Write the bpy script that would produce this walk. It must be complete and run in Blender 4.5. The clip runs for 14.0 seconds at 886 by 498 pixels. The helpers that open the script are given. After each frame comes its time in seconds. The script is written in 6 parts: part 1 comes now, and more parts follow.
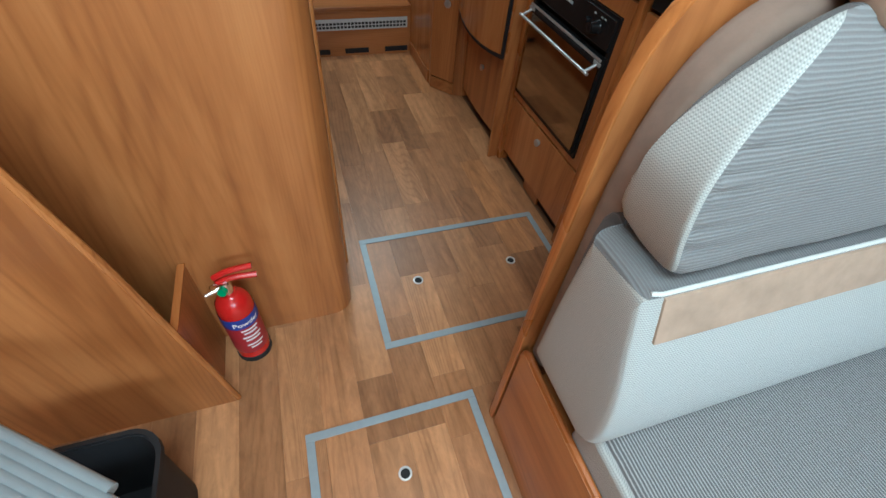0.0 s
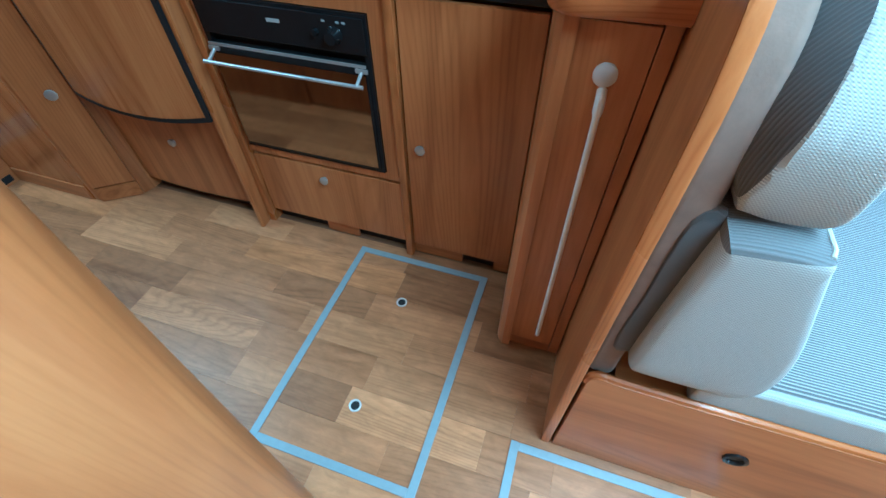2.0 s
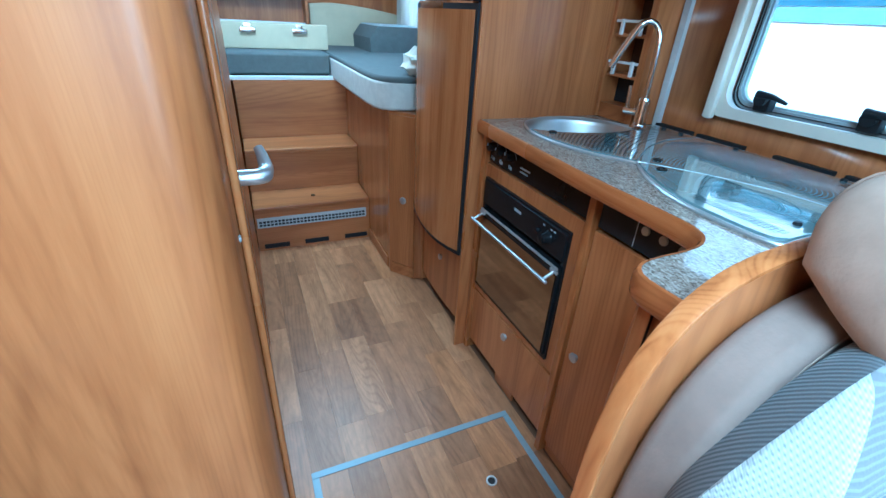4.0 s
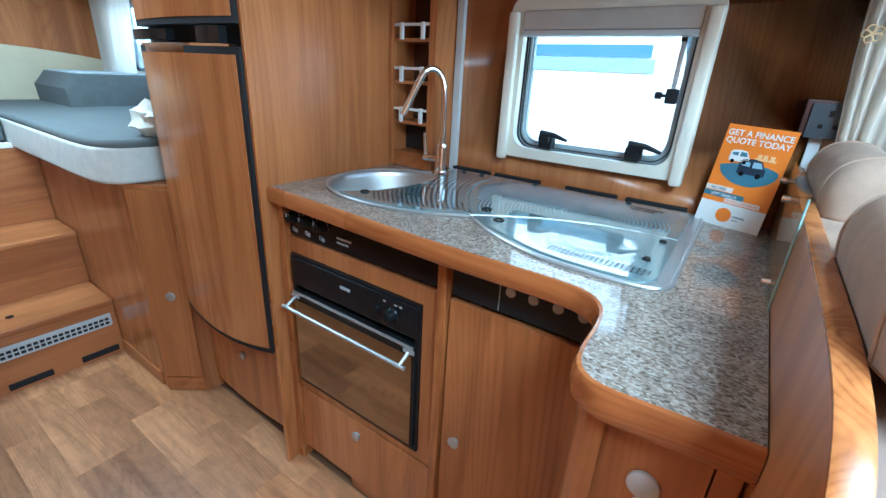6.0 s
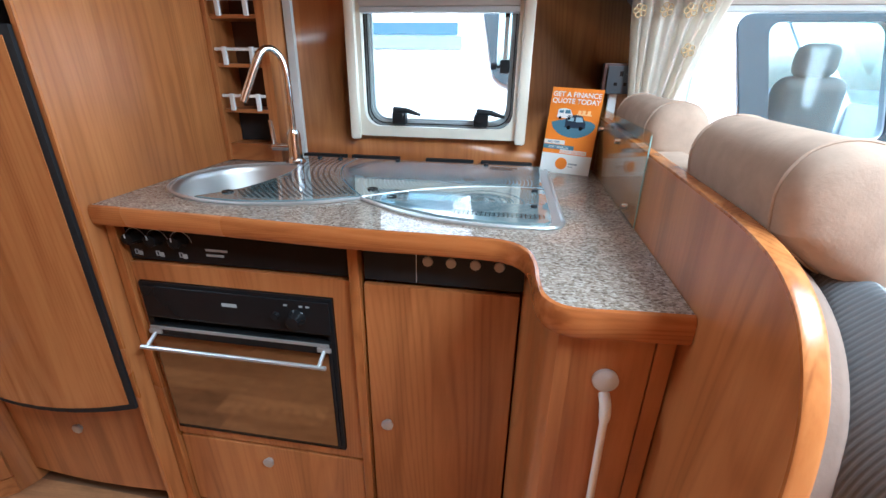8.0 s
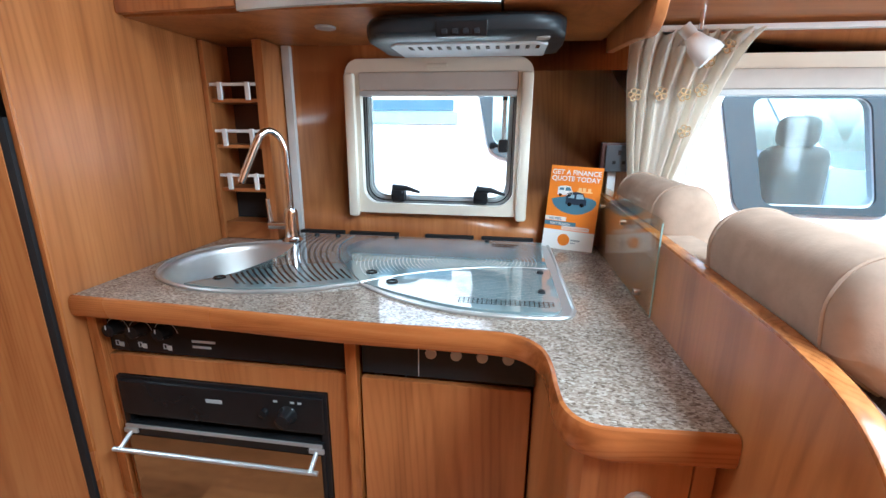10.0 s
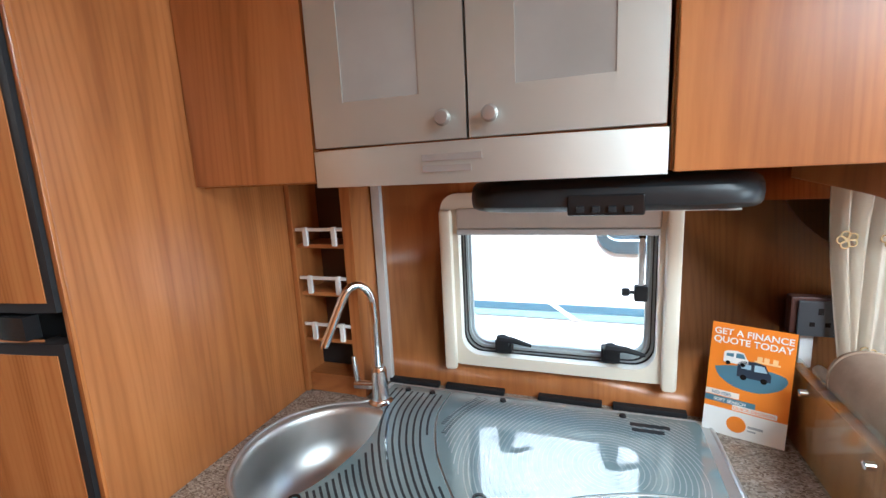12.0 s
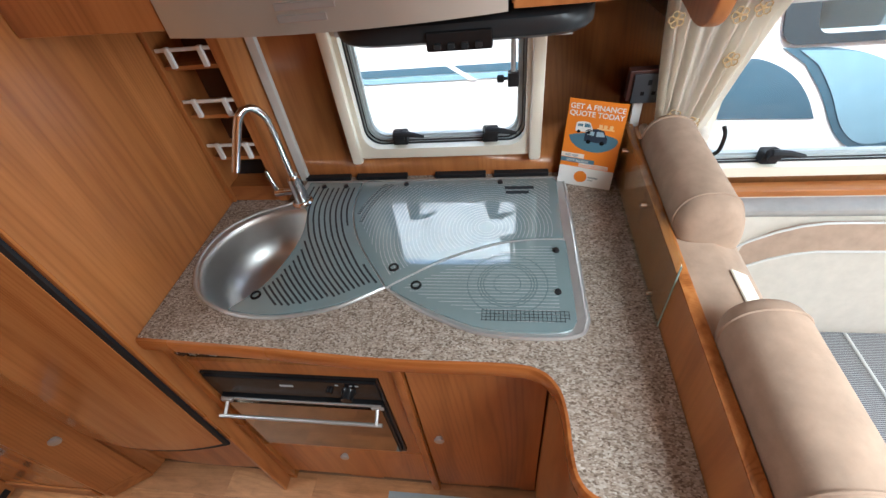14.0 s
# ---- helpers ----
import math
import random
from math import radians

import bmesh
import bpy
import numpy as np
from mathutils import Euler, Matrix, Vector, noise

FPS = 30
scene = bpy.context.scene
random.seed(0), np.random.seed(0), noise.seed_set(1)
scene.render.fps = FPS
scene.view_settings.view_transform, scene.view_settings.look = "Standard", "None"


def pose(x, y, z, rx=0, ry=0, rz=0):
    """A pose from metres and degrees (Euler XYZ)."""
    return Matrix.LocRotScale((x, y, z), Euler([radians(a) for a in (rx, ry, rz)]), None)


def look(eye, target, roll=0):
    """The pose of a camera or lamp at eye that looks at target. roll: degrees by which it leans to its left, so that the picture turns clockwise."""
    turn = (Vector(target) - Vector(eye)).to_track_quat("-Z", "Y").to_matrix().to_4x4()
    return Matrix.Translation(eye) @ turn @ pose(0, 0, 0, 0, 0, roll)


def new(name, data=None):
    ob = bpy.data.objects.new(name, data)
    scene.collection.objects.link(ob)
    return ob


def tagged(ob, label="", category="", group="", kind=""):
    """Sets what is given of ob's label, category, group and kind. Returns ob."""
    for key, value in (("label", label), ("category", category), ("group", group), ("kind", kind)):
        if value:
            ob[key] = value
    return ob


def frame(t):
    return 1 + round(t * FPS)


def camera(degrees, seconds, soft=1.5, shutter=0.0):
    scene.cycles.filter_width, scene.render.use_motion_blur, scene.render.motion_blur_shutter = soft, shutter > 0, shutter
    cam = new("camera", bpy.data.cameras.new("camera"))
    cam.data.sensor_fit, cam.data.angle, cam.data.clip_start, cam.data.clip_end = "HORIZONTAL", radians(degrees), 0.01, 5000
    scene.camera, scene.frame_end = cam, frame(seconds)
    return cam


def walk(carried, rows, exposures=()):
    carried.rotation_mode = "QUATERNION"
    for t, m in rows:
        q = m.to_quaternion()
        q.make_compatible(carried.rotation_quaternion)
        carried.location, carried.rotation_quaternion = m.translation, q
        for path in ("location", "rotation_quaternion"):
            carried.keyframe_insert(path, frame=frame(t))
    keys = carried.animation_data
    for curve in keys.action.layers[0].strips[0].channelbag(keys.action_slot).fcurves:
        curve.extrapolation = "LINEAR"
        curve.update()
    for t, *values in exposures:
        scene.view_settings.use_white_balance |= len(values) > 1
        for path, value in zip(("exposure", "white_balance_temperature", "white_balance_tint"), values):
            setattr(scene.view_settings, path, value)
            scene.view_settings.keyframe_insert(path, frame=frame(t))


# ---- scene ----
cam = camera(91.3, 14.0)
PATH = [
    (0, (-0.106, 0.151, 1.136), (0.4, 1.403, -0.339), 6.1),
    (0.5, (-0.085, 0.286, 1.131), (0.613, 1.423, -0.36), 2.5),
    (1, (-0.13, 0.501, 1.116), (0.986, 1.308, -0.334), -0.9),
    (1.5, (-0.177, 0.621, 1.128), (1.133, 1.042, -0.323), -1.2),
    (2, (-0.182, 0.639, 1.116), (1.07, 1.064, -0.385), -0.4),
    (2.5, (-0.131, 0.549, 1.109), (0.925, 1.28, -0.424), 3.5),
    (3, (-0.013, 0.367, 1.165), (0.718, 1.586, -0.242), 5.5),
    (3.2, (0.001, 0.338, 1.216), (0.644, 1.748, -0.049), 4.6),
    (5.3, (-0.06, 0.377, 1.229), (1.11, 1.833, 0.514), 6.3),
    (5.5, (-0.043, 0.437, 1.219), (1.239, 1.797, 0.507), 5.7),
    (6, (0.031, 0.604, 1.226), (1.563, 1.653, 0.483), 3.2),
    (6.5, (0.06, 0.684, 1.224), (1.786, 1.367, 0.48), 2.0),
    (7, (0.017, 0.744, 1.234), (1.829, 1.101, 0.465), 1.6),
    (7.2, (-0.008, 0.754, 1.226), (1.805, 1.049, 0.435), 1.1),
    (9.3, (-0.062, 0.762, 1.202), (1.784, 0.998, 0.471), 1.9),
    (9.5, (-0.056, 0.775, 1.22), (1.817, 1.013, 0.56), 1.5),
    (10, (0.006, 0.784, 1.246), (1.916, 1.059, 0.72), 0.5),
    (10.5, (0.13, 0.842, 1.313), (2.024, 1.352, 0.923), -2.0),
    (11, (0.246, 0.864, 1.4), (2.093, 1.545, 1.043), -3.4),
    (11.5, (0.283, 0.873, 1.423), (2.112, 1.608, 1.084), -3.3),
    (12, (0.264, 0.891, 1.48), (2.12, 1.552, 1.135), -2.8),
    (12.5, (0.237, 0.897, 1.498), (2.112, 1.465, 1.094), -3.0),
    (13, (0.23, 0.883, 1.583), (2.024, 1.339, 0.827), -5.0),
    (13.5, (0.23, 0.866, 1.651), (1.783, 1.15, 0.423), -7.6),
    (13.6, (0.229, 0.857, 1.654), (1.751, 1.125, 0.384), -7.7),
    (14, (0.224, 0.807, 1.653), (1.626, 1.107, 0.258), -8.4),
]
EXPOSURES = [
    (0, 2.24, 5420, -9), (1, 2.7, 4720, -18), (2, 3.06, 3800, -26), (2.5, 3.05, 3680, -23), (3, 2.95, 3620, -18), (3.2, 2.95, 3620, -18),
    (5.3, 2.98, 4330, -18), (6, 3.28, 4350, -14), (6.5, 3.38, 4480, -11), (7, 3.32, 4760, -6), (9.5, 3.38, 5080, -4), (12.5, 3.4, 5600, -1), (14, 2.82, 5900, 2),
]
walk(cam, [(t, look(eye, target, roll)) for t, eye, target, roll in PATH], EXPOSURES)

# ---- light ----
world = bpy.data.worlds.new("overcast_sky")
scene.world = world
world.use_nodes = True
wn = world.node_tree.nodes
sky = wn.new("ShaderNodeTexSky")
sky.sky_type = "NISHITA"
sky.sun_disc = False
sky.sun_elevation = radians(60)
sky.sun_rotation = radians(251)
sky.air_density, sky.dust_density = 1.0, 3.0
world.node_tree.links.new(sky.outputs[0], wn["Background"].inputs[0])
wn["Background"].inputs[1].default_value = 0.15

sun = new("sun", bpy.data.lights.new("sun", "SUN"))
sun.data.energy, sun.data.angle, sun.data.color = 1.5, radians(15), (1.0, 0.97, 0.93)
sun.matrix_world = look((-3.5, -1.2, 6.4), (0.0, 0.0, 0.0))


def window_light(name, eye, target, wide, high, watts, tint=(0.93, 0.97, 1.0)):
    ob = new(name, bpy.data.lights.new(name, "AREA"))
    ob.data.shape, ob.data.size, ob.data.size_y = "RECTANGLE", wide, high
    ob.data.energy, ob.data.color = watts, tint
    ob.matrix_world = look(eye, target)
    return ob


window_light("daylight_windscreen", (0.1, -1.93, 1.25), (0.1, 2.0, 0.8), 1.5, 0.7, 6.0)
window_light("daylight_dinette_skylight", (-0.08, -0.05, 1.972), (-0.08, -0.049, 0.0), 0.8, 0.6, 5.6)
window_light("daylight_rear_skylight", (0.2, 2.75, 1.972), (0.2, 2.751, 0.0), 0.7, 0.7, 3.6)

# ---- materials ----
def material(name):
    m = bpy.data.materials.new(name)
    m.use_nodes = True
    return m, m.node_tree.nodes, m.node_tree.links, m.node_tree.nodes["Principled BSDF"]


def ramp(nodes, stops):
    r = nodes.new("ShaderNodeValToRGB")
    e = r.color_ramp.elements
    while len(e) < len(stops):
        e.new(0.5)
    for k, (p, c) in enumerate(stops):
        e[k].position, e[k].color = p, (*c, 1)
    return r


def coords(nodes, links, scale, offset=None, turn=(0, 0, 0)):
    geo = nodes.new("ShaderNodeNewGeometry")
    mp = nodes.new("ShaderNodeMapping")
    mp.inputs["Scale"].default_value = scale
    mp.inputs["Rotation"].default_value = turn
    links.new(geo.outputs["Position"], mp.inputs["Vector"])
    if offset:
        info = nodes.new("ShaderNodeObjectInfo")
        mul = nodes.new("ShaderNodeMath")
        mul.operation, mul.inputs[1].default_value = "MULTIPLY", offset
        links.new(info.outputs["Random"], mul.inputs[0])
        comb = nodes.new("ShaderNodeCombineXYZ")
        for k in range(3):
            links.new(mul.outputs[0], comb.inputs[k])
        links.new(comb.outputs[0], mp.inputs["Location"])
    return mp


def noise_node(nodes, links, vec, scale, detail=4.0, rough=0.55, distort=0.0):
    n = nodes.new("ShaderNodeTexNoise")
    n.inputs["Scale"].default_value, n.inputs["Detail"].default_value = scale, detail
    n.inputs["Roughness"].default_value, n.inputs["Distortion"].default_value = rough, distort
    links.new(vec.outputs[0], n.inputs["Vector"])
    return n


def bump(nodes, links, src, b, strength, dist=0.001):
    bp = nodes.new("ShaderNodeBump")
    bp.inputs["Strength"].default_value, bp.inputs["Distance"].default_value = strength, dist
    links.new(src, bp.inputs["Height"])
    links.new(bp.outputs[0], b.inputs["Normal"])


def wood(name, dark, mid, light, grain="z", rough=0.33, pieces=0.0, figure=1.0, mottle=0.0):
    """Wood decor with its grain along an axis: broad cathedral figure, fine pores and slow tone drift."""
    m, n, l, b = material(name)
    s = {"z": (1, 1, 0.07), "x": (0.07, 1, 1), "y": (1, 0.07, 1)}[grain]
    mp = coords(n, l, s, offset=9.0 if pieces else None)
    broad = noise_node(n, l, mp, 9.0 * figure, 3.0, 0.5, 1.2)
    fine = noise_node(n, l, mp, 120.0, 5.0, 0.65)
    slow = noise_node(n, l, coords(n, l, (1, 1, 1), offset=9.0 if pieces else None), 2.2, 2.0)
    mix = n.new("ShaderNodeMath")
    mix.operation = "MULTIPLY_ADD"
    l.new(fine.outputs["Fac"], mix.inputs[0])
    mix.inputs[1].default_value = 0.36
    l.new(broad.outputs["Fac"], mix.inputs[2])
    add = n.new("ShaderNodeMath")
    add.operation = "MULTIPLY_ADD"
    l.new(slow.outputs["Fac"], add.inputs[0])
    add.inputs[1].default_value = 0.24
    l.new(mix.outputs[0], add.inputs[2])
    r = ramp(n, [(0.53, dark), (0.77, mid), (1.0, light)])
    wv = n.new("ShaderNodeTexWave")
    wv.wave_type, wv.bands_direction = "BANDS", "DIAGONAL"
    wv.inputs["Scale"].default_value, wv.inputs["Distortion"].default_value = 5.0 * figure, 9.0
    wv.inputs["Detail"].default_value, wv.inputs["Detail Scale"].default_value = 3.0, 1.4
    l.new(mp.outputs[0], wv.inputs["Vector"])
    pore = n.new("ShaderNodeMath")
    pore.operation, pore.inputs[1].default_value = "POWER", 5.0
    l.new(wv.outputs["Fac"], pore.inputs[0])
    sub_ = n.new("ShaderNodeMath")
    sub_.operation, sub_.inputs[1].default_value = "MULTIPLY_ADD", -0.08
    l.new(pore.outputs[0], sub_.inputs[0])
    l.new(add.outputs[0], sub_.inputs[2])
    # growth rings: contour lines of a stretched field, closed into long arches
    field = noise_node(n, l, mp, 3.4 * figure, 1.5, 0.4, 0.25)
    rings = n.new("ShaderNodeMath")
    rings.operation, rings.inputs[1].default_value = "MULTIPLY", 400.0
    l.new(field.outputs["Fac"], rings.inputs[0])
    lines = n.new("ShaderNodeMath")
    lines.operation = "SINE"
    l.new(rings.outputs[0], lines.inputs[0])
    half = n.new("ShaderNodeMath")
    half.operation, half.inputs[1].default_value, half.inputs[2].default_value = "MULTIPLY_ADD", 0.5, 0.5
    l.new(lines.outputs[0], half.inputs[0])
    thin = n.new("ShaderNodeMath")
    thin.operation, thin.inputs[1].default_value = "POWER", 3.0
    l.new(half.outputs[0], thin.inputs[0])
    patch = noise_node(n, l, mp, 5.0, 2.0)
    where = n.new("ShaderNodeMapRange")
    where.inputs["From Min"].default_value, where.inputs["From Max"].default_value = 0.26, 0.58
    where.inputs["To Max"].default_value = -0.15
    l.new(patch.outputs["Fac"], where.inputs["Value"])
    sub2 = n.new("ShaderNodeMath")
    sub2.operation = "MULTIPLY_ADD"
    l.new(thin.outputs[0], sub2.inputs[0])
    l.new(where.outputs[0], sub2.inputs[1])
    l.new(sub_.outputs[0], sub2.inputs[2])
    l.new(sub2.outputs[0], r.inputs[0])
    col = r.outputs[0]
    if mottle:
        blot = noise_node(n, l, coords(n, l, {"z": (1, 1, 0.4), "x": (0.4, 1, 1), "y": (1, 0.4, 1)}[grain]), 34.0, 5.0, 0.7, 0.6)
        tone_ = n.new("ShaderNodeMapRange")
        tone_.inputs["From Min"].default_value, tone_.inputs["From Max"].default_value = 0.3, 0.7
        tone_.inputs["To Min"].default_value, tone_.inputs["To Max"].default_value = 1 - mottle, 1 + mottle * 0.7
        l.new(blot.outputs["Fac"], tone_.inputs["Value"])
        stain = n.new("ShaderNodeHueSaturation")
        l.new(tone_.outputs[0], stain.inputs["Value"])
        l.new(col, stain.inputs["Color"])
        col = stain.outputs[0]
    if pieces:
        info = n.new("ShaderNodeObjectInfo")
        hsv = n.new("ShaderNodeHueSaturation")
        mr = n.new("ShaderNodeMapRange")
        mr.inputs["To Min"].default_value, mr.inputs["To Max"].default_value = 1 - pieces, 1 + pieces
        l.new(info.outputs["Random"], mr.inputs["Value"])
        l.new(mr.outputs[0], hsv.inputs["Value"])
        l.new(col, hsv.inputs["Color"])
        col = hsv.outputs[0]
    l.new(col, b.inputs["Base Color"])
    rr = n.new("ShaderNodeMapRange")
    rr.inputs["To Min"].default_value, rr.inputs["To Max"].default_value = rough - 0.07, rough + 0.09
    l.new(slow.outputs["Fac"], rr.inputs["Value"])
    l.new(rr.outputs[0], b.inputs["Roughness"])
    bump(n, l, fine.outputs["Fac"], b, 0.12, 0.0006)
    return m


def plain(name, color, rough=0.5, metal=0.0, vary=0.06, scale=14.0, relief=0.0, relief_scale=300.0, coat=0.0):
    """One colour with mottling, worn gloss and optional fine relief."""
    m, n, l, b = material(name)
    mp = coords(n, l, (1, 1, 1))
    ns = noise_node(n, l, mp, scale, 5.0, 0.6)
    r = ramp(n, [(0.3, tuple(c * (1 - vary) for c in color)), (0.7, tuple(min(1, c * (1 + vary)) for c in color))])
    l.new(ns.outputs["Fac"], r.inputs[0])
    l.new(r.outputs[0], b.inputs["Base Color"])
    mr = n.new("ShaderNodeMapRange")
    mr.inputs["To Min"].default_value, mr.inputs["To Max"].default_value = max(0.02, rough - 0.06), rough + 0.06
    l.new(ns.outputs["Fac"], mr.inputs["Value"])
    l.new(mr.outputs[0], b.inputs["Roughness"])
    b.inputs["Metallic"].default_value = metal
    b.inputs["Coat Weight"].default_value = coat
    if relief:
        f = noise_node(n, l, mp, relief_scale, 2.0)
        bump(n, l, f.outputs["Fac"], b, relief, 0.001)
    return m


def fabric(name, base, line, pitch, axis, rough=0.9, share=0.5, weave=0.5):
    """Woven cloth with thin raised lines of another colour across an axis."""
    m, n, l, b = material(name)
    mp = coords(n, l, (1, 1, 1))
    wob = noise_node(n, l, mp, 25.0, 2.0)
    sep = n.new("ShaderNodeSeparateXYZ")
    l.new(mp.outputs[0], sep.inputs[0])
    w = n.new("ShaderNodeMath")
    w.operation = "MULTIPLY_ADD"
    l.new(wob.outputs["Fac"], w.inputs[0])
    w.inputs[1].default_value = pitch * 0.35
    l.new(sep.outputs["XYZ".index(axis)], w.inputs[2])
    mu = n.new("ShaderNodeMath")
    mu.operation, mu.inputs[1].default_value = "MULTIPLY", 2 * math.pi / pitch
    l.new(w.outputs[0], mu.inputs[0])
    sn = n.new("ShaderNodeMath")
    sn.operation = "SINE"
    l.new(mu.outputs[0], sn.inputs[0])
    cross = noise_node(n, l, mp, 420.0, 1.0)
    sm = n.new("ShaderNodeMath")
    sm.operation = "MULTIPLY_ADD"
    l.new(cross.outputs["Fac"], sm.inputs[0])
    sm.inputs[1].default_value = 0.6
    l.new(sn.outputs[0], sm.inputs[2])
    r = ramp(n, [(share - 0.15, base), (share + 0.35, line)])
    l.new(sm.outputs[0], r.inputs[0])
    l.new(r.outputs[0], b.inputs["Base Color"])
    b.inputs["Roughness"].default_value = rough
    b.inputs["Sheen Weight"].default_value = 0.15
    bump(n, l, sm.outputs[0], b, weave, 0.0008)
    return m


def waffle(name, low, high, pitch=0.0032):
    """Thick basket-woven cloth: rows of small rounded bumps, each row offset, with uneven yarn."""
    m, n, l, b = material(name)
    mp = coords(n, l, (1, 1, 1))
    wob = noise_node(n, l, mp, 30.0, 2.0)
    sep = n.new("ShaderNodeSeparateXYZ")
    l.new(mp.outputs[0], sep.inputs[0])

    def math_node(op, p, q):
        k = n.new("ShaderNodeMath")
        k.operation = op
        for slot, v in enumerate((p, q)):
            if v is None:
                continue
            if isinstance(v, float):
                k.inputs[slot].default_value = v
            else:
                l.new(v, k.inputs[slot])
        return k.outputs[0]

    drift = math_node("MULTIPLY", wob.outputs["Fac"], pitch * 0.8)
    u = math_node("ADD", math_node("SUBTRACT", sep.outputs[0], sep.outputs[1]), drift)
    v = math_node("ADD", sep.outputs[2], drift)
    su = math_node("SINE", math_node("MULTIPLY", u, 2 * math.pi / (pitch * 1.25)), None)
    sv = math_node("SINE", math_node("MULTIPLY", v, 2 * math.pi / pitch), None)
    rows = math_node("MULTIPLY_ADD", sv, 0.6)
    rows.node.inputs[2].default_value = 0.0
    height = math_node("ADD", rows, math_node("MULTIPLY", su, sv))
    r = ramp(n, [(0.0, low), (0.9, high)])
    l.new(math_node("MULTIPLY_ADD", height, 0.32), r.inputs[0])
    r.inputs[0].links[0].from_node.inputs[2].default_value = 0.5
    l.new(r.outputs[0], b.inputs["Base Color"])
    b.inputs["Roughness"].default_value = 0.9
    bump(n, l, height, b, 0.28, 0.0005)
    return m


def granite(name):
    """Speckled laminate: beige and grey flakes stretched along the worktop with dark grains."""
    m, n, l, b = material(name)
    mp = coords(n, l, (1, 0.55, 1))
    v = n.new("ShaderNodeTexVoronoi")
    v.inputs["Scale"].default_value, v.inputs["Randomness"].default_value = 430.0, 1.0
    l.new(mp.outputs[0], v.inputs["Vector"])
    hs = n.new("ShaderNodeSeparateColor")
    l.new(v.outputs["Color"], hs.inputs[0])
    r = ramp(n, [(0.0, (0.13, 0.095, 0.072)), (0.2, (0.21, 0.165, 0.13)), (0.42, (0.29, 0.235, 0.19)), (0.75, (0.37, 0.31, 0.26)), (1.0, (0.47, 0.42, 0.365))])
    l.new(hs.outputs[0], r.inputs[0])
    big = noise_node(n, l, mp, 60.0, 3.0)
    mx = n.new("ShaderNodeMixRGB")
    mx.blend_type, mx.inputs[0].default_value = "OVERLAY", 0.35
    l.new(r.outputs[0], mx.inputs[1])
    l.new(big.outputs["Fac"], mx.inputs[2])
    l.new(mx.outputs[0], b.inputs["Base Color"])
    b.inputs["Roughness"].default_value = 0.06
    bump(n, l, hs.outputs[0], b, 0.012, 0.0003)
    return m


def sheet_glass(name, tint):
    """A thin flat pane: clear, with a mirror sheen that grows at a slant."""
    m, n, l, b = material(name)
    tr = n.new("ShaderNodeBsdfTransparent")
    tr.inputs["Color"].default_value = (*tint, 1)
    gl = n.new("ShaderNodeBsdfGlossy")
    gl.inputs["Roughness"].default_value = 0.02
    lw = n.new("ShaderNodeLayerWeight")
    pw = n.new("ShaderNodeMath")
    pw.operation, pw.inputs[1].default_value = "POWER", 4.0
    l.new(lw.outputs["Facing"], pw.inputs[0])
    fr = n.new("ShaderNodeMath")
    fr.operation, fr.inputs[1].default_value, fr.inputs[2].default_value = "MULTIPLY_ADD", 0.5, 0.025
    l.new(pw.outputs[0], fr.inputs[0])
    mx = n.new("ShaderNodeMixShader")
    l.new(fr.outputs[0], mx.inputs[0])
    l.new(tr.outputs[0], mx.inputs[1])
    l.new(gl.outputs[0], mx.inputs[2])
    l.new(mx.outputs[0], n["Material Output"].inputs[0])
    return m


WOOD_Z = wood("cherry_upright", (0.28, 0.096, 0.027), (0.393, 0.146, 0.043), (0.475, 0.194, 0.062))
WOOD_GLOSS = wood("cherry_upright_glossy", (0.28, 0.096, 0.027), (0.393, 0.146, 0.043), (0.475, 0.194, 0.062), rough=0.17)
WOOD_X = wood("cherry_crosswise", (0.28, 0.096, 0.027), (0.393, 0.146, 0.043), (0.475, 0.194, 0.062), grain="x")
WOOD_Y = wood("cherry_lengthwise", (0.28, 0.096, 0.027), (0.393, 0.146, 0.043), (0.475, 0.194, 0.062), grain="y")
EDGE = wood("cherry_edging", (0.27, 0.082, 0.02), (0.4, 0.133, 0.034), (0.48, 0.178, 0.052), grain="y", rough=0.25, figure=2)
EDGE_Z = wood("cherry_edging_upright", (0.27, 0.09, 0.023), (0.43, 0.158, 0.043), (0.51, 0.21, 0.066), grain="z", rough=0.25, figure=2)
PLANKS = {}
for tone, (r_, g_, b_) in {"dark": (0.3, 0.135, 0.056), "mid": (0.395, 0.18, 0.075), "light": (0.46, 0.218, 0.093), "orange": (0.48, 0.215, 0.083)}.items():
    PLANKS[tone] = wood("floor_plank_decor_" + tone, (r_ * 0.7, g_ * 0.66, b_ * 0.62), (r_, g_, b_), (r_ * 1.22, g_ * 1.25, b_ * 1.3), grain="y", rough=0.36, pieces=0.1, figure=1.3, mottle=0.22)
# near-black paint for the shade in plinth recesses, door gaps and holes
GAP_SHADE = plain("shadow_gap_black", (0.012, 0.011, 0.011), 0.7)
STONE = granite("speckled_laminate")
STEEL = plain("brushed_steel", (0.55, 0.56, 0.56), 0.38, 0.7, 0.04, 40.0, 0.05, 500.0)
STEEL_FRONT = plain("satin_aluminium_front", (0.54, 0.555, 0.525), 0.48, 0.85, 0.03, 9.0, 0.04, 600.0)
CHROME = plain("chrome", (0.8, 0.8, 0.8), 0.1, 1.0, 0.02)
ALU = plain("grey_aluminium_trim", (0.3, 0.345, 0.37), 0.4, 0.1, 0.05, 60.0)
BLACK = plain("black_enamel", (0.012, 0.012, 0.013), 0.22, 0.0, 0.1)
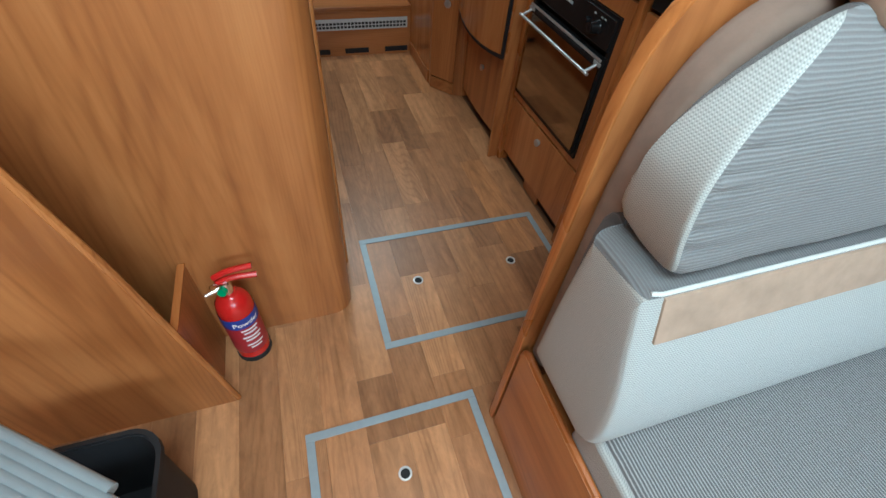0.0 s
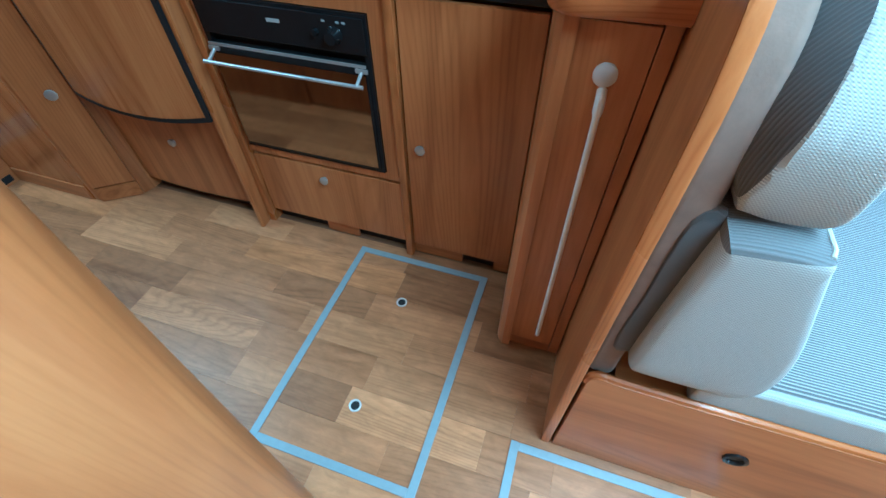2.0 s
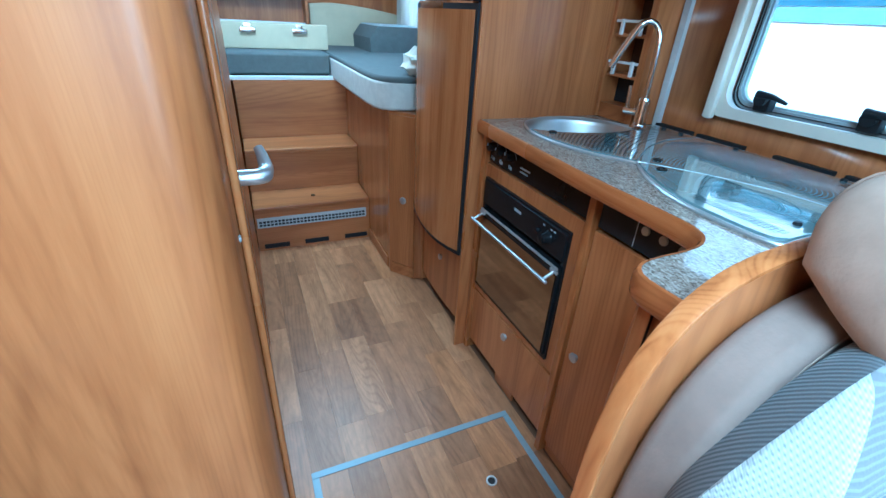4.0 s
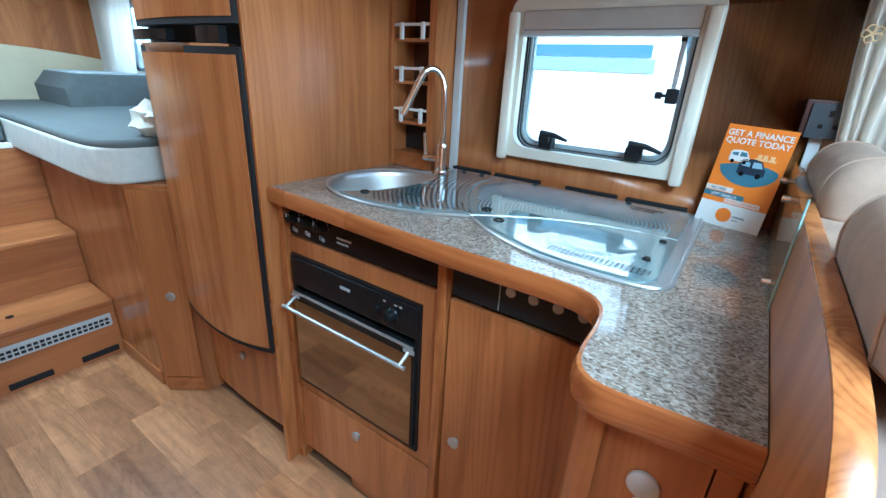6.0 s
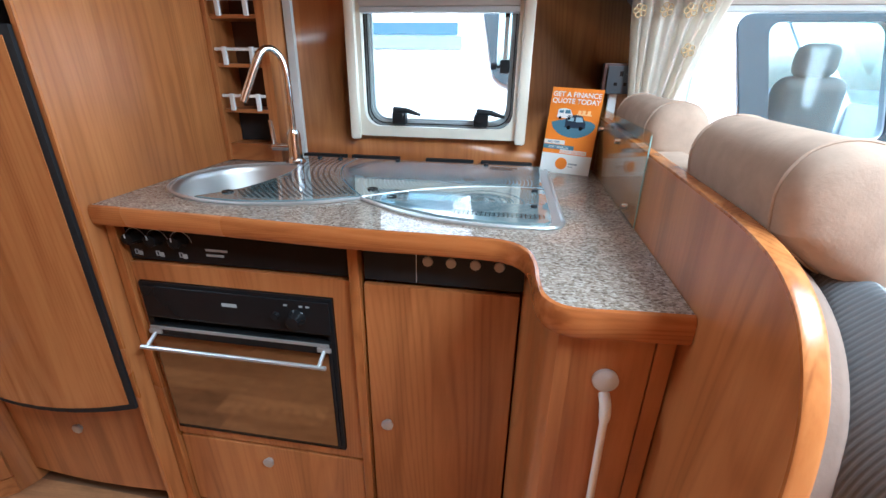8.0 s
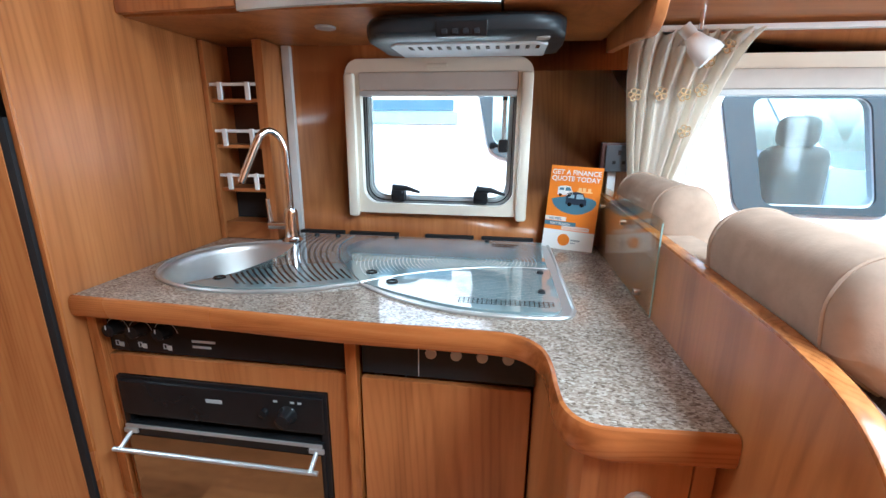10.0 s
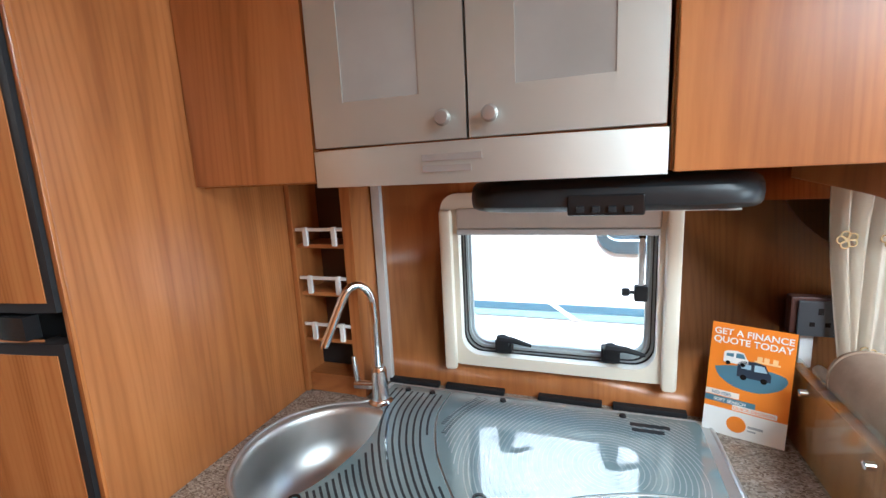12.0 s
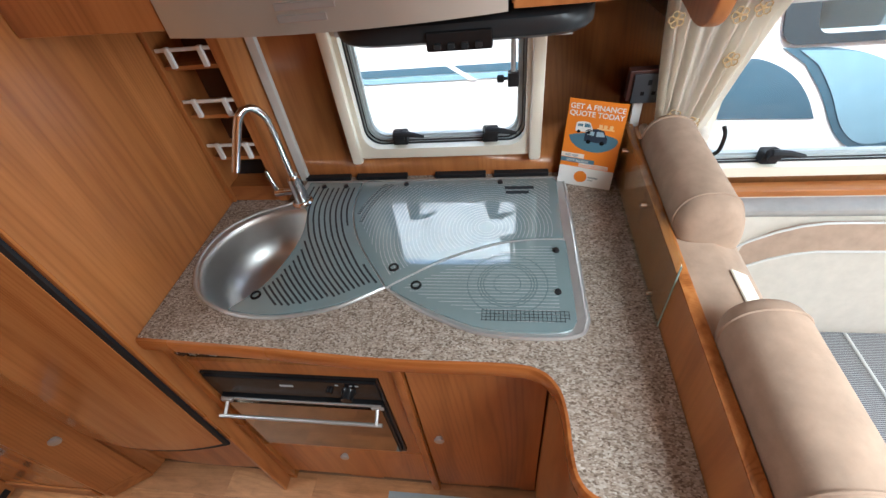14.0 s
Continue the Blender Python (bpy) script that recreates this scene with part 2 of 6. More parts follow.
BLACK_SOFT = plain("black_rubber", (0.018, 0.018, 0.02), 0.6, 0.0, 0.1, 30.0, 0.1)
CHARCOAL = plain("charcoal_plastic", (0.02, 0.023, 0.026), 0.36, 0.0, 0.1, 30.0, 0.06)
for m_ in (BLACK, BLACK_SOFT, CHARCOAL):
    m_.node_tree.nodes["Principled BSDF"].inputs["Specular IOR Level"].default_value = 0.25
CREAM = plain("cream_plastic", (0.78, 0.72, 0.6), 0.42, 0.0, 0.04, 8.0, 0.03)
WHITE = plain("white_plastic", (0.8, 0.8, 0.79), 0.4, 0.0, 0.03)
GREY_PL = plain("light_grey_plastic", (0.55, 0.56, 0.56), 0.45)
SUEDE = plain("tan_suede", (0.37, 0.262, 0.192), 0.95, 0.0, 0.14, 26.0, 0.3, 260.0)
TAUPE = plain("taupe_suede", (0.225, 0.16, 0.125), 0.95, 0.0, 0.12, 26.0, 0.3, 260.0)
GREY_LINE = fabric("grey_ribbed_cloth", (0.165, 0.16, 0.162), (0.215, 0.215, 0.22), 0.0042, "Z", share=0.62)
GREY_LINE_X = fabric("grey_ribbed_cloth_crosswise", (0.13, 0.127, 0.129), (0.165, 0.165, 0.17), 0.0042, "X", share=0.62)
# darker copy of the grey cloth: shade between cushions and padding put into colour
SHADED_LINE = fabric("grey_ribbed_cloth_shaded", (0.075, 0.074, 0.077), (0.1, 0.1, 0.104), 0.0042, "X", share=0.62)
SEAT_LINE = fabric("grey_pinstripe_cloth", (0.12, 0.117, 0.12), (0.36, 0.358, 0.36), 0.0055, "X", share=0.6)
WHITE_RIB = waffle("white_waffle_cloth", (0.25, 0.255, 0.245), (0.52, 0.525, 0.505))
PIPING = plain("white_piping", (0.6, 0.6, 0.58), 0.8)
OVEN_GLASS = plain("smoked_mirror_glass", (0.34, 0.27, 0.2), 0.05, 1.0, 0.03)
LID = plain("grey_glass_lid", (0.2, 0.265, 0.275), 0.02, 0.0, 0.03, 20.0, coat=1.0)
for sock, val in (("Coat Roughness", 0.0), ("Coat IOR", 1.6), ("Specular IOR Level", 0.7)):
    LID.node_tree.nodes["Principled BSDF"].inputs[sock].default_value = val
LID_LINE = plain("lid_printed_line", (0.035, 0.04, 0.045), 0.12, 0.0, 0.05)
LID_PALE = plain("lid_pale_line", (0.42, 0.45, 0.46), 0.2, 0.0, 0.05)
GLASS = sheet_glass("window_acrylic", (0.97, 0.98, 0.98))
SPLASH = sheet_glass("splash_glass", (0.93, 0.97, 0.95))
KNOB = plain("satin_grey_knob", (0.55, 0.54, 0.53), 0.34, 0.7)
FROST = plain("frosted_glass", (0.31, 0.295, 0.275), 0.4, 0.0, 0.12, 5.0)
CEIL = plain("cream_ceiling_board", (0.72, 0.68, 0.6), 0.7, 0.0, 0.04, 4.0, 0.05)


def curtain_cloth(name, color):
    """Thin cloth that lets daylight through."""
    m, n, l, b = material(name)
    mp = coords(n, l, (1, 1, 1))
    ns = noise_node(n, l, mp, 350.0, 2.0)
    b.inputs["Base Color"].default_value = (*color, 1)
    b.inputs["Roughness"].default_value = 0.95
    bump(n, l, ns.outputs["Fac"], b, 0.15)
    tr = n.new("ShaderNodeBsdfTranslucent")
    tr.inputs["Color"].default_value = (*color, 1)
    mx = n.new("ShaderNodeMixShader")
    mx.inputs[0].default_value = 0.68
    l.new(b.outputs[0], mx.inputs[1])
    l.new(tr.outputs[0], mx.inputs[2])
    l.new(mx.outputs[0], n["Material Output"].inputs[0])
    return m


CLOTH = curtain_cloth("cream_curtain_cloth", (0.93, 0.89, 0.83))

# ---- mesh helpers ----
ORIGIN = {}


def thing(name, label, category, at=(0, 0, 0), group="", kind=""):
    """An Empty at a thing's base, which parents its parts."""
    ob = new(name)
    ob.empty_display_size = 0.05
    ob.location = at
    ORIGIN[ob] = Vector(at)
    return tagged(ob, label, category, group, kind)


def weigh_normals(me, limit=radians(38)):
    """Smooth shading in which large flat faces stay flat and only their narrow bevels turn."""
    least = math.cos(limit)
    around = [[] for _ in me.vertices]
    normals = [p.normal.copy() for p in me.polygons]
    for p in me.polygons:
        for v in p.vertices:
            around[v].append(p.index)
    loops = []
    for p in me.polygons:
        n = normals[p.index]
        for v in p.vertices:
            total = Vector((0, 0, 0))
            for k in around[v]:
                if normals[k].dot(n) > least:
                    total += normals[k] * me.polygons[k].area
            loops.append(total.normalized() if total.length > 1e-12 else n)
    me.normals_split_custom_set(loops)


def part(name, bm, mat, parent=None, label="", smooth=True, kind=""):
    """Links a bmesh, made in the world's coordinates, as one mesh object under a thing or part."""
    base = ORIGIN[parent] if parent else Vector((0, 0, 0))
    if base.length:
        bmesh.ops.translate(bm, verts=bm.verts, vec=-base)
    bmesh.ops.recalc_face_normals(bm, faces=bm.faces)
    me = bpy.data.meshes.new(name)
    bm.to_mesh(me)
    bm.free()
    for mt in (mat if isinstance(mat, (list, tuple)) else [mat]):
        me.materials.append(mt)
    if smooth:
        for p in me.polygons:
            p.use_smooth = True
        weigh_normals(me)
    ob = new(name, me)
    if parent:
        ob.parent = parent
        ORIGIN[ob] = base
    if label:
        ob["label"] = label
    if kind:
        ob["kind"] = kind
    return ob


def setting(name, bm, mat, label="", smooth=True):
    ob = part(name, bm, mat, None, label, smooth)
    ORIGIN[ob] = Vector((0, 0, 0))
    return tagged(ob, kind="structure")


def box(x0, x1, y0, y1, z0, z1, bevel=0.0, seg=2, bm=None):
    b = bmesh.new()
    bmesh.ops.create_cube(b, size=1)
    bmesh.ops.scale(b, verts=b.verts, vec=(x1 - x0, y1 - y0, z1 - z0))
    bmesh.ops.translate(b, verts=b.verts, vec=((x0 + x1) / 2, (y0 + y1) / 2, (z0 + z1) / 2))
    if bevel:
        bmesh.ops.bevel(b, geom=b.edges[:], offset=bevel, segments=seg, profile=0.5, affect="EDGES")
    return join(bm, b) if bm else b


def join(a, b):
    me = bpy.data.meshes.new("tmp")
    b.to_mesh(me)
    b.free()
    a.from_mesh(me)
    bpy.data.meshes.remove(me)
    return a


def place(axis, u, v, w):
    return {"x": (w, u, v), "y": (u, w, v), "z": (u, v, w)}[axis]


def prism(points, axis, lo, hi, bevel=0.0, seg=2, caps=True):
    """A plate with the outline points, swept along an axis from lo to hi."""
    b = bmesh.new()
    a = [b.verts.new(place(axis, u, v, lo)) for u, v in points]
    c = [b.verts.new(place(axis, u, v, hi)) for u, v in points]
    n = len(points)
    if caps:
        b.faces.new(a)
        b.faces.new(c)
    for k in range(n):
        b.faces.new((a[k], a[(k + 1) % n], c[(k + 1) % n], c[k]))
    bmesh.ops.recalc_face_normals(b, faces=b.faces)
    if bevel:
        rim = [e for e in b.edges if (e.verts[0] in a) == (e.verts[1] in a)]
        bmesh.ops.bevel(b, geom=rim, offset=bevel, segments=seg, profile=0.5, affect="EDGES")
    return b


def ring_plate(outer, inner, axis, lo, hi, bm=None):
    """A frame: the outline outer with the hole inner, both with the same count of points."""
    b = bm or bmesh.new()
    n = len(outer)
    rows = [[b.verts.new(place(axis, u, v, w)) for u, v in pts] for pts, w in ((outer, lo), (outer, hi), (inner, hi), (inner, lo))]
    for r in range(4):
        p, q = rows[r], rows[(r + 1) % 4]
        for k in range(n):
            b.faces.new((p[k], p[(k + 1) % n], q[(k + 1) % n], q[k]))
    return b


def rounded(u0, u1, v0, v1, r, seg=6):
    """The outline of a rectangle with rounded corners, anticlockwise."""
    pts = []
    for cu, cv, a in ((u1 - r, v1 - r, 0), (u0 + r, v1 - r, 90), (u0 + r, v0 + r, 180), (u1 - r, v0 + r, 270)):
        for k in range(seg + 1):
            t = radians(a + 90 * k / seg)
            pts.append((cu + r * math.cos(t), cv + r * math.sin(t)))
    return pts


def tube(path, radius, seg=12, bm=None, cap=True):
    """A round bar along a path; radius is a number or one for each point."""
    b = bm or bmesh.new()
    path = [Vector(p) for p in path]
    rad = radius if isinstance(radius, (list, tuple)) else [radius] * len(path)
    rows, up = [], None
    for k, p in enumerate(path):
        d = (path[min(k + 1, len(path) - 1)] - path[max(k - 1, 0)]).normalized()
        if up is None:
            up = d.orthogonal().normalized()
        side = d.cross(up).normalized()
        up = side.cross(d).normalized()
        rows.append([b.verts.new(p + rad[k] * (math.cos(2 * math.pi * j / seg) * up + math.sin(2 * math.pi * j / seg) * side)) for j in range(seg)])
    for r in range(len(rows) - 1):
        for j in range(seg):
            b.faces.new((rows[r][j], rows[r][(j + 1) % seg], rows[r + 1][(j + 1) % seg], rows[r + 1][j]))
    if cap:
        b.faces.new(rows[0])
        b.faces.new(rows[-1])
    return b


def lathe(profile, centre, axis=(0, 0, 1), seg=24, bm=None):
    """Turns a profile of (radius, height) round an axis through centre."""
    b = bm or bmesh.new()
    ax = Vector(axis).normalized()
    u = ax.orthogonal().normalized()
    v = ax.cross(u)
    c = Vector(centre)
    rows = []
    for r, h in profile:
        if r < 1e-6:
            rows.append([b.verts.new(c + h * ax)])
        else:
            rows.append([b.verts.new(c + h * ax + r * (math.cos(2 * math.pi * j / seg) * u + math.sin(2 * math.pi * j / seg) * v)) for j in range(seg)])
    for p, q in zip(rows, rows[1:]):
        for j in range(seg):
            a = [p[j % len(p)], p[(j + 1) % len(p)], q[(j + 1) % len(q)], q[j % len(q)]]
            f = []
            for vert in a:
                if vert not in f:
                    f.append(vert)
            if len(f) > 2:
                b.faces.new(f)
    return b


def smooth_path(points, n=8):
    """A Catmull-Rom curve through the points."""
    p = [Vector(q) for q in points]
    p = [2 * p[0] - p[1]] + p + [2 * p[-1] - p[-2]]
    out = []
    for k in range(1, len(p) - 2):
        for j in range(n):
            t = j / n
            out.append(0.5 * ((2 * p[k]) + (p[k + 1] - p[k - 1]) * t + (2 * p[k - 1] - 5 * p[k] + 4 * p[k + 1] - p[k + 2]) * t * t + (3 * p[k] - p[k - 1] - 3 * p[k + 1] + p[k + 2]) * t ** 3))
    out.append(p[-2])
    return out


def curve2(points, n=8):
    return [(q.x, q.y) for q in smooth_path([(u, v, 0) for u, v in points], n)]


def knob(parent, at, normal=(-1, 0, 0), r=0.014, mat=None):
    return part("knob", lathe([(0.0, 0.014), (r * 0.75, 0.0135), (r, 0.011), (r, 0.007), (r * 0.7, 0.003), (r * 0.7, 0.0)], at, normal, 20), mat or KNOB, parent, "satin grey push knob")

# ---- the shell of the vehicle ----
XL, XR, YF, YB, TOP = -1.06, 1.245, -2.0, 4.0, 1.98


def wall_x(name, x0, x1, y0, y1, z0, z1, holes, mat):
    ys = sorted({y0, y1, *[v for h in holes for v in h[:2]]})
    zs = sorted({z0, z1, *[v for h in holes for v in h[2:]]})
    bm = bmesh.new()
    for ya, yb in zip(ys, ys[1:]):
        for za, zb in zip(zs, zs[1:]):
            if not any(h[0] <= ya and yb <= h[1] and h[2] <= za and zb <= h[3] for h in holes):
                box(x0, x1, ya, yb, za, zb, bm=bm)
    bmesh.ops.remove_doubles(bm, verts=bm.verts, dist=1e-5)
    seen = {}
    for f in bm.faces:
        seen.setdefault(tuple(round(c, 4) for c in f.calc_center_median()), []).append(f)
    bmesh.ops.delete(bm, geom=[f for fs in seen.values() if len(fs) > 1 for f in fs], context="FACES_ONLY")
    return setting(name, bm, mat)


W1 = (0.762, 1.198, 1.035, 1.40)
W2 = (-1.0, 0.33, 0.945, 1.40)
W3 = (2.95, 3.75, 1.15, 1.55)
wall_x("wall_right", XR, XR + 0.035, YF, YB, -0.1, TOP, [W1, W2, W3], WOOD_Z)
wall_x("wall_left", XL - 0.035, XL, YF, YB, -0.1, TOP, [], WOOD_Z)
setting("wall_rear", box(XL - 0.035, XR + 0.035, YB, YB + 0.035, -0.1, TOP), WOOD_Z)
front = bmesh.new()
box(XL - 0.035, XR + 0.035, YF - 0.035, YF, -0.1, 0.88, bm=front)
box(XL - 0.035, XR + 0.035, YF - 0.035, YF, 1.62, TOP, bm=front)
box(XL - 0.035, -0.72, YF - 0.035, YF, 0.88, 1.62, bm=front)
box(0.92, XR + 0.035, YF - 0.035, YF, 0.88, 1.62, bm=front)
setting("wall_front", front, CREAM)
roof = bmesh.new()
box(XL - 0.035, XR + 0.035, YF - 0.035, YB + 0.035, TOP, TOP + 0.03, bm=roof)
setting("ceiling", roof, CEIL)
for k, (hx, hy, sx, sy) in enumerate(((-0.08, -0.05, 0.44, 0.34), (0.2, 2.75, 0.39, 0.39))):
    setting("trim_skylight_%d" % (k + 1), ring_plate([(hx - sx, hy - sy), (hx + sx, hy - sy), (hx + sx, hy + sy), (hx - sx, hy + sy)], [(hx - sx + 0.035, hy - sy + 0.035), (hx + sx - 0.035, hy - sy + 0.035), (hx + sx - 0.035, hy + sy - 0.035), (hx - sx + 0.035, hy + sy - 0.035)], "z", TOP - 0.03, TOP - 0.001), WHITE, "white frame of a skylight")
floor = setting("floor", box(XL, XR, YF, YB, -0.06, -0.0035), plain("floor_joint_brown", (0.18, 0.09, 0.045), 0.6))

# washroom walls and door
post = [(-1.06, 0.94)] + [(-0.122 + 0.06 * math.sin(a), 1.0 - 0.06 * math.cos(a)) for a in np.linspace(0, math.pi / 2, 10)] + [(-0.062, 1.18), (-0.09, 1.18), (-0.09, 0.97), (-1.06, 0.97)]
setting("wall_washroom_front", prism(post, "z", 0, TOP), WOOD_Z)
setting("wall_washroom_side", box(-0.09, -0.064, 1.86, 2.69, 0, TOP), WOOD_Z)
setting("wall_washroom_lintel", box(-0.09, -0.064, 1.185, 1.855, 1.88, TOP), WOOD_Z)
door = setting("door_washroom", box(-0.092, -0.068, 1.186, 1.854, 0.012, 1.876, 0.003), WOOD_Z, "cherry wood washroom door, shut")
ORIGIN[door] = Vector((0, 0, 0))
setting("trim_washroom_door", box(-0.0615, -0.047, 1.13, 1.1825, 0.0, TOP, 0.006, 3), EDGE_Z, "cherry door post proud of the wall")
part("edge_trim", box(-0.068, -0.061, 1.183, 1.2, 0.012, 1.876, 0.002), EDGE_Z, door)
part("handle_plate", box(-0.068, -0.063, 1.285, 1.33, 0.80, 0.97, 0.002), CHROME, door, "chrome handle plate")
part("door_handle", tube(smooth_path([(-0.066, 1.31, 0.90), (-0.04, 1.31, 0.90), (-0.012, 1.311, 0.9), (0.0, 1.318, 0.903), (0.004, 1.338, 0.912), (0.0, 1.362, 0.93), (-0.006, 1.376, 0.946)], 5), [0.017] * 12 + [0.0175, 0.018, 0.018, 0.0175, 0.017, 0.0165, 0.016, 0.0155, 0.015, 0.0145, 0.014, 0.0135, 0.013, 0.0125, 0.012, 0.0115, 0.011, 0.0105, 0.01], 14), plain("satin_chrome_handle", (0.62, 0.64, 0.66), 0.3, 0.8, 0.03), door, "satin chrome lever handle")
part("latch_button", lathe([(0, 0.004), (0.006, 0.003), (0.007, 0)], (-0.062, 1.1, 0.86), (1, 0, 0), 14), GREY_PL, door, "small round latch button")


# windows of acrylic in cream frames
def window(name, hole, x, label):
    y0, y1, z0, z1 = hole
    w = thing(name, label, "window", (x, (y0 + y1) / 2, z0), kind="structure")
    outer = rounded(y0 - 0.036, y1 + 0.038, z0 - 0.022, z1 + 0.032, 0.04)
    inner = rounded(y0 + 0.004, y1 - 0.004, z0 + 0.006, z1 - 0.004, 0.045)
    b = ring_plate(outer, inner, "x", x - 0.022, x + 0.002)
    part("window_frame", b, CREAM, w, "cream plastic inner frame")
    for side, yy in (("a", y0 - 0.036), ("b", y1 + 0.008)):
        part("side_rail", box(x - 0.04, x - 0.018, yy, yy + 0.03, z0 - 0.032, z1 - 0.004, 0.008), CREAM, w, "rounded cream blind rail")
    g_out = rounded(y0 - 0.002, y1 + 0.002, z0 - 0.002, z1 + 0.002, 0.045)
    g_in = rounded(y0 + 0.018, y1 - 0.018, z0 + 0.02, z1 - 0.02, 0.045)
    part("rubber_gasket", ring_plate(g_out, g_in, "x", x + 0.012, x + 0.034), plain("grey_gasket", (0.4, 0.45, 0.455), 0.45), w, "grey rubber gasket")
    for inset in (0.003, 0.0105):
        la = rounded(y0 + inset, y1 - inset, z0 + inset + 0.001, z1 - inset - 0.001, 0.045)
        lb = rounded(y0 + inset + 0.002, y1 - inset - 0.002, z0 + inset + 0.003, z1 - inset - 0.003, 0.045)
        part("gasket_lip", ring_plate(la, lb, "x", x + 0.008, x + 0.0125), BLACK_SOFT, w, "black rubber lip")
    g2 = rounded(y0 + 0.024, y1 - 0.024, z0 + 0.026, z1 - 0.026, 0.04)
    part("pane_edge", ring_plate(g_in, g2, "x", x + 0.018, x + 0.03), plain("pale_gasket", (0.42, 0.47, 0.48), 0.5), w, "pale edge of the acrylic pane")
    pane = part("pane", prism(rounded(y0 + 0.02, y1 - 0.02, z0 + 0.022, z1 - 0.022, 0.044), "x", x + 0.024, x + 0.028), GLASS, w, "clear acrylic pane")
    pane.visible_shadow = False
    part("blind_cassette", box(x - 0.03, x + 0.004, y0 + 0.002, y1 - 0.002, z1 - 0.05, z1 - 0.002, 0.006), plain("beige_blind", (0.5, 0.45, 0.4), 0.6), w, "beige roller blind, rolled up")
    part("blind_bar", box(x - 0.032, x + 0.006, y0 + 0.004, y1 - 0.004, z1 - 0.064, z1 - 0.05, 0.003), GREY_PL, w, "grey pull bar of the blind")
    part("blind_grip", box(x - 0.026, x - 0.02, (y0 + y1) / 2 - 0.028, (y0 + y1) / 2 + 0.028, z1 + 0.008, z1 + 0.018, 0.003), CREAM, w, "small cream blind grip")
    return w


def latch(w, x, y, z):
    x -= 0.014
    b = box(x - 0.006, x + 0.026, y - 0.02, y + 0.02, z - 0.02, z + 0.014, 0.004)
    lathe([(0, -0.024), (0.016, -0.021), (0.016, 0.0)], (x, y, z + 0.014), (1, 0, 0.3), 12, b)
    l = part("window_latch", b, BLACK_SOFT, w, "black plastic window latch")
    part("lever", tube([(x - 0.018, y + 0.01, z + 0.022), (x - 0.022, y - 0.03, z + 0.022), (x - 0.016, y - 0.068, z + 0.01)], [0.0105, 0.0075, 0.004], 8), BLACK_SOFT, l)


win1 = window("window_1", W1, XR, "small kitchen window in a rounded cream frame, blind rolled up")
latch(win1, XR + 0.006, 1.095, 1.066)
latch(win1, XR + 0.006, 0.855, 1.066)
st = part("window_stay", tube([(XR, 0.797, 1.335), (XR, 0.797, 1.20)], 0.006, 10), GREY_PL, win1, "sliding metal window stay")
part("stay_cap", box(XR - 0.006, XR + 0.008, 0.79, 0.804, 1.325, 1.345, 0.003), BLACK, st)
part("stay_clamp", box(XR - 0.012, XR + 0.01, 0.784, 0.81, 1.19, 1.225, 0.004), BLACK_SOFT, st)
part("stay_screw", lathe([(0, 0.03), (0.009, 0.028), (0.009, 0.014), (0.004, 0.012), (0.004, 0)], (XR, 0.806, 1.208), (0, 1, 0), 12), BLACK_SOFT, st)
win2 = window("window_2", W2, XR, "long dinette window in a cream frame, blind rolled up")
latch(win2, XR + 0.004, 0.16, 0.975)
part("stay_bow", tube(smooth_path([(XR, 0.29, 1.06), (XR - 0.01, 0.285, 1.04), (XR - 0.01, 0.285, 1.0), (XR, 0.29, 0.98)], 4), 0.005, 8), BLACK, win2, "black stay arm")
win3 = window("window_3", W3, XR, "rear bedroom window in a cream frame")
setting("trim_window_board", box(1.18, XR - 0.023, -1.1, 0.36, 0.84, 0.908, 0.004), WOOD_Y, "wood strip under the dinette window")

# ---- kitchen ----
TOPZ = 0.937
FX = 0.70


def plate_with_hole(outer, holes, lo, hi):
    """A flat plate with holes, lying level."""
    b = bmesh.new()
    for z in (lo, hi):
        edges = []
        for loop in [outer, *holes]:
            vs = [b.verts.new((x, y, z)) for x, y in loop]
            edges += [b.edges.new((vs[k], vs[(k + 1) % len(vs)])) for k in range(len(vs))]
        bmesh.ops.triangle_fill(b, edges=edges, use_beauty=True)
    for loop in [outer, *holes]:
        a = [b.verts.new((x, y, lo)) for x, y in loop]
        c = [b.verts.new((x, y, hi)) for x, y in loop]
        for k in range(len(loop)):
            b.faces.new((a[k], a[(k + 1) % len(a)], c[(k + 1) % len(a)], c[k]))
    bmesh.ops.remove_doubles(b, verts=b.verts, dist=1e-5)
    return b


def circle(cx, cy, r, n=40, r2=None):
    return [(cx + r * math.cos(2 * math.pi * k / n), cy + (r2 or r) * math.sin(2 * math.pi * k / n)) for k in range(n)]


SINK = (0.917, 1.385)
bowl_edge = circle(*SINK, 0.176, 48)
front_line = curve2([(0.672, 1.598), (0.66, 1.31), (0.646, 1.05), (0.646, 0.82), (0.636, 0.752), (0.603, 0.72), (0.555, 0.709), (0.50, 0.707), (0.462, 0.702), (0.44, 0.687), (0.432, 0.66), (0.436, 0.60), (0.44, 0.527)], 6)
worktop = thing("kitchen_worktop", "speckled beige granite-look worktop with orange cherry edging", "worktop", (0.9, 1.1, 0.9))
part("top", plate_with_hole(front_line + [(XR, 0.527), (XR, 1.598)], [bowl_edge], TOPZ - 0.03, TOPZ), STONE, worktop, "speckled beige laminate")


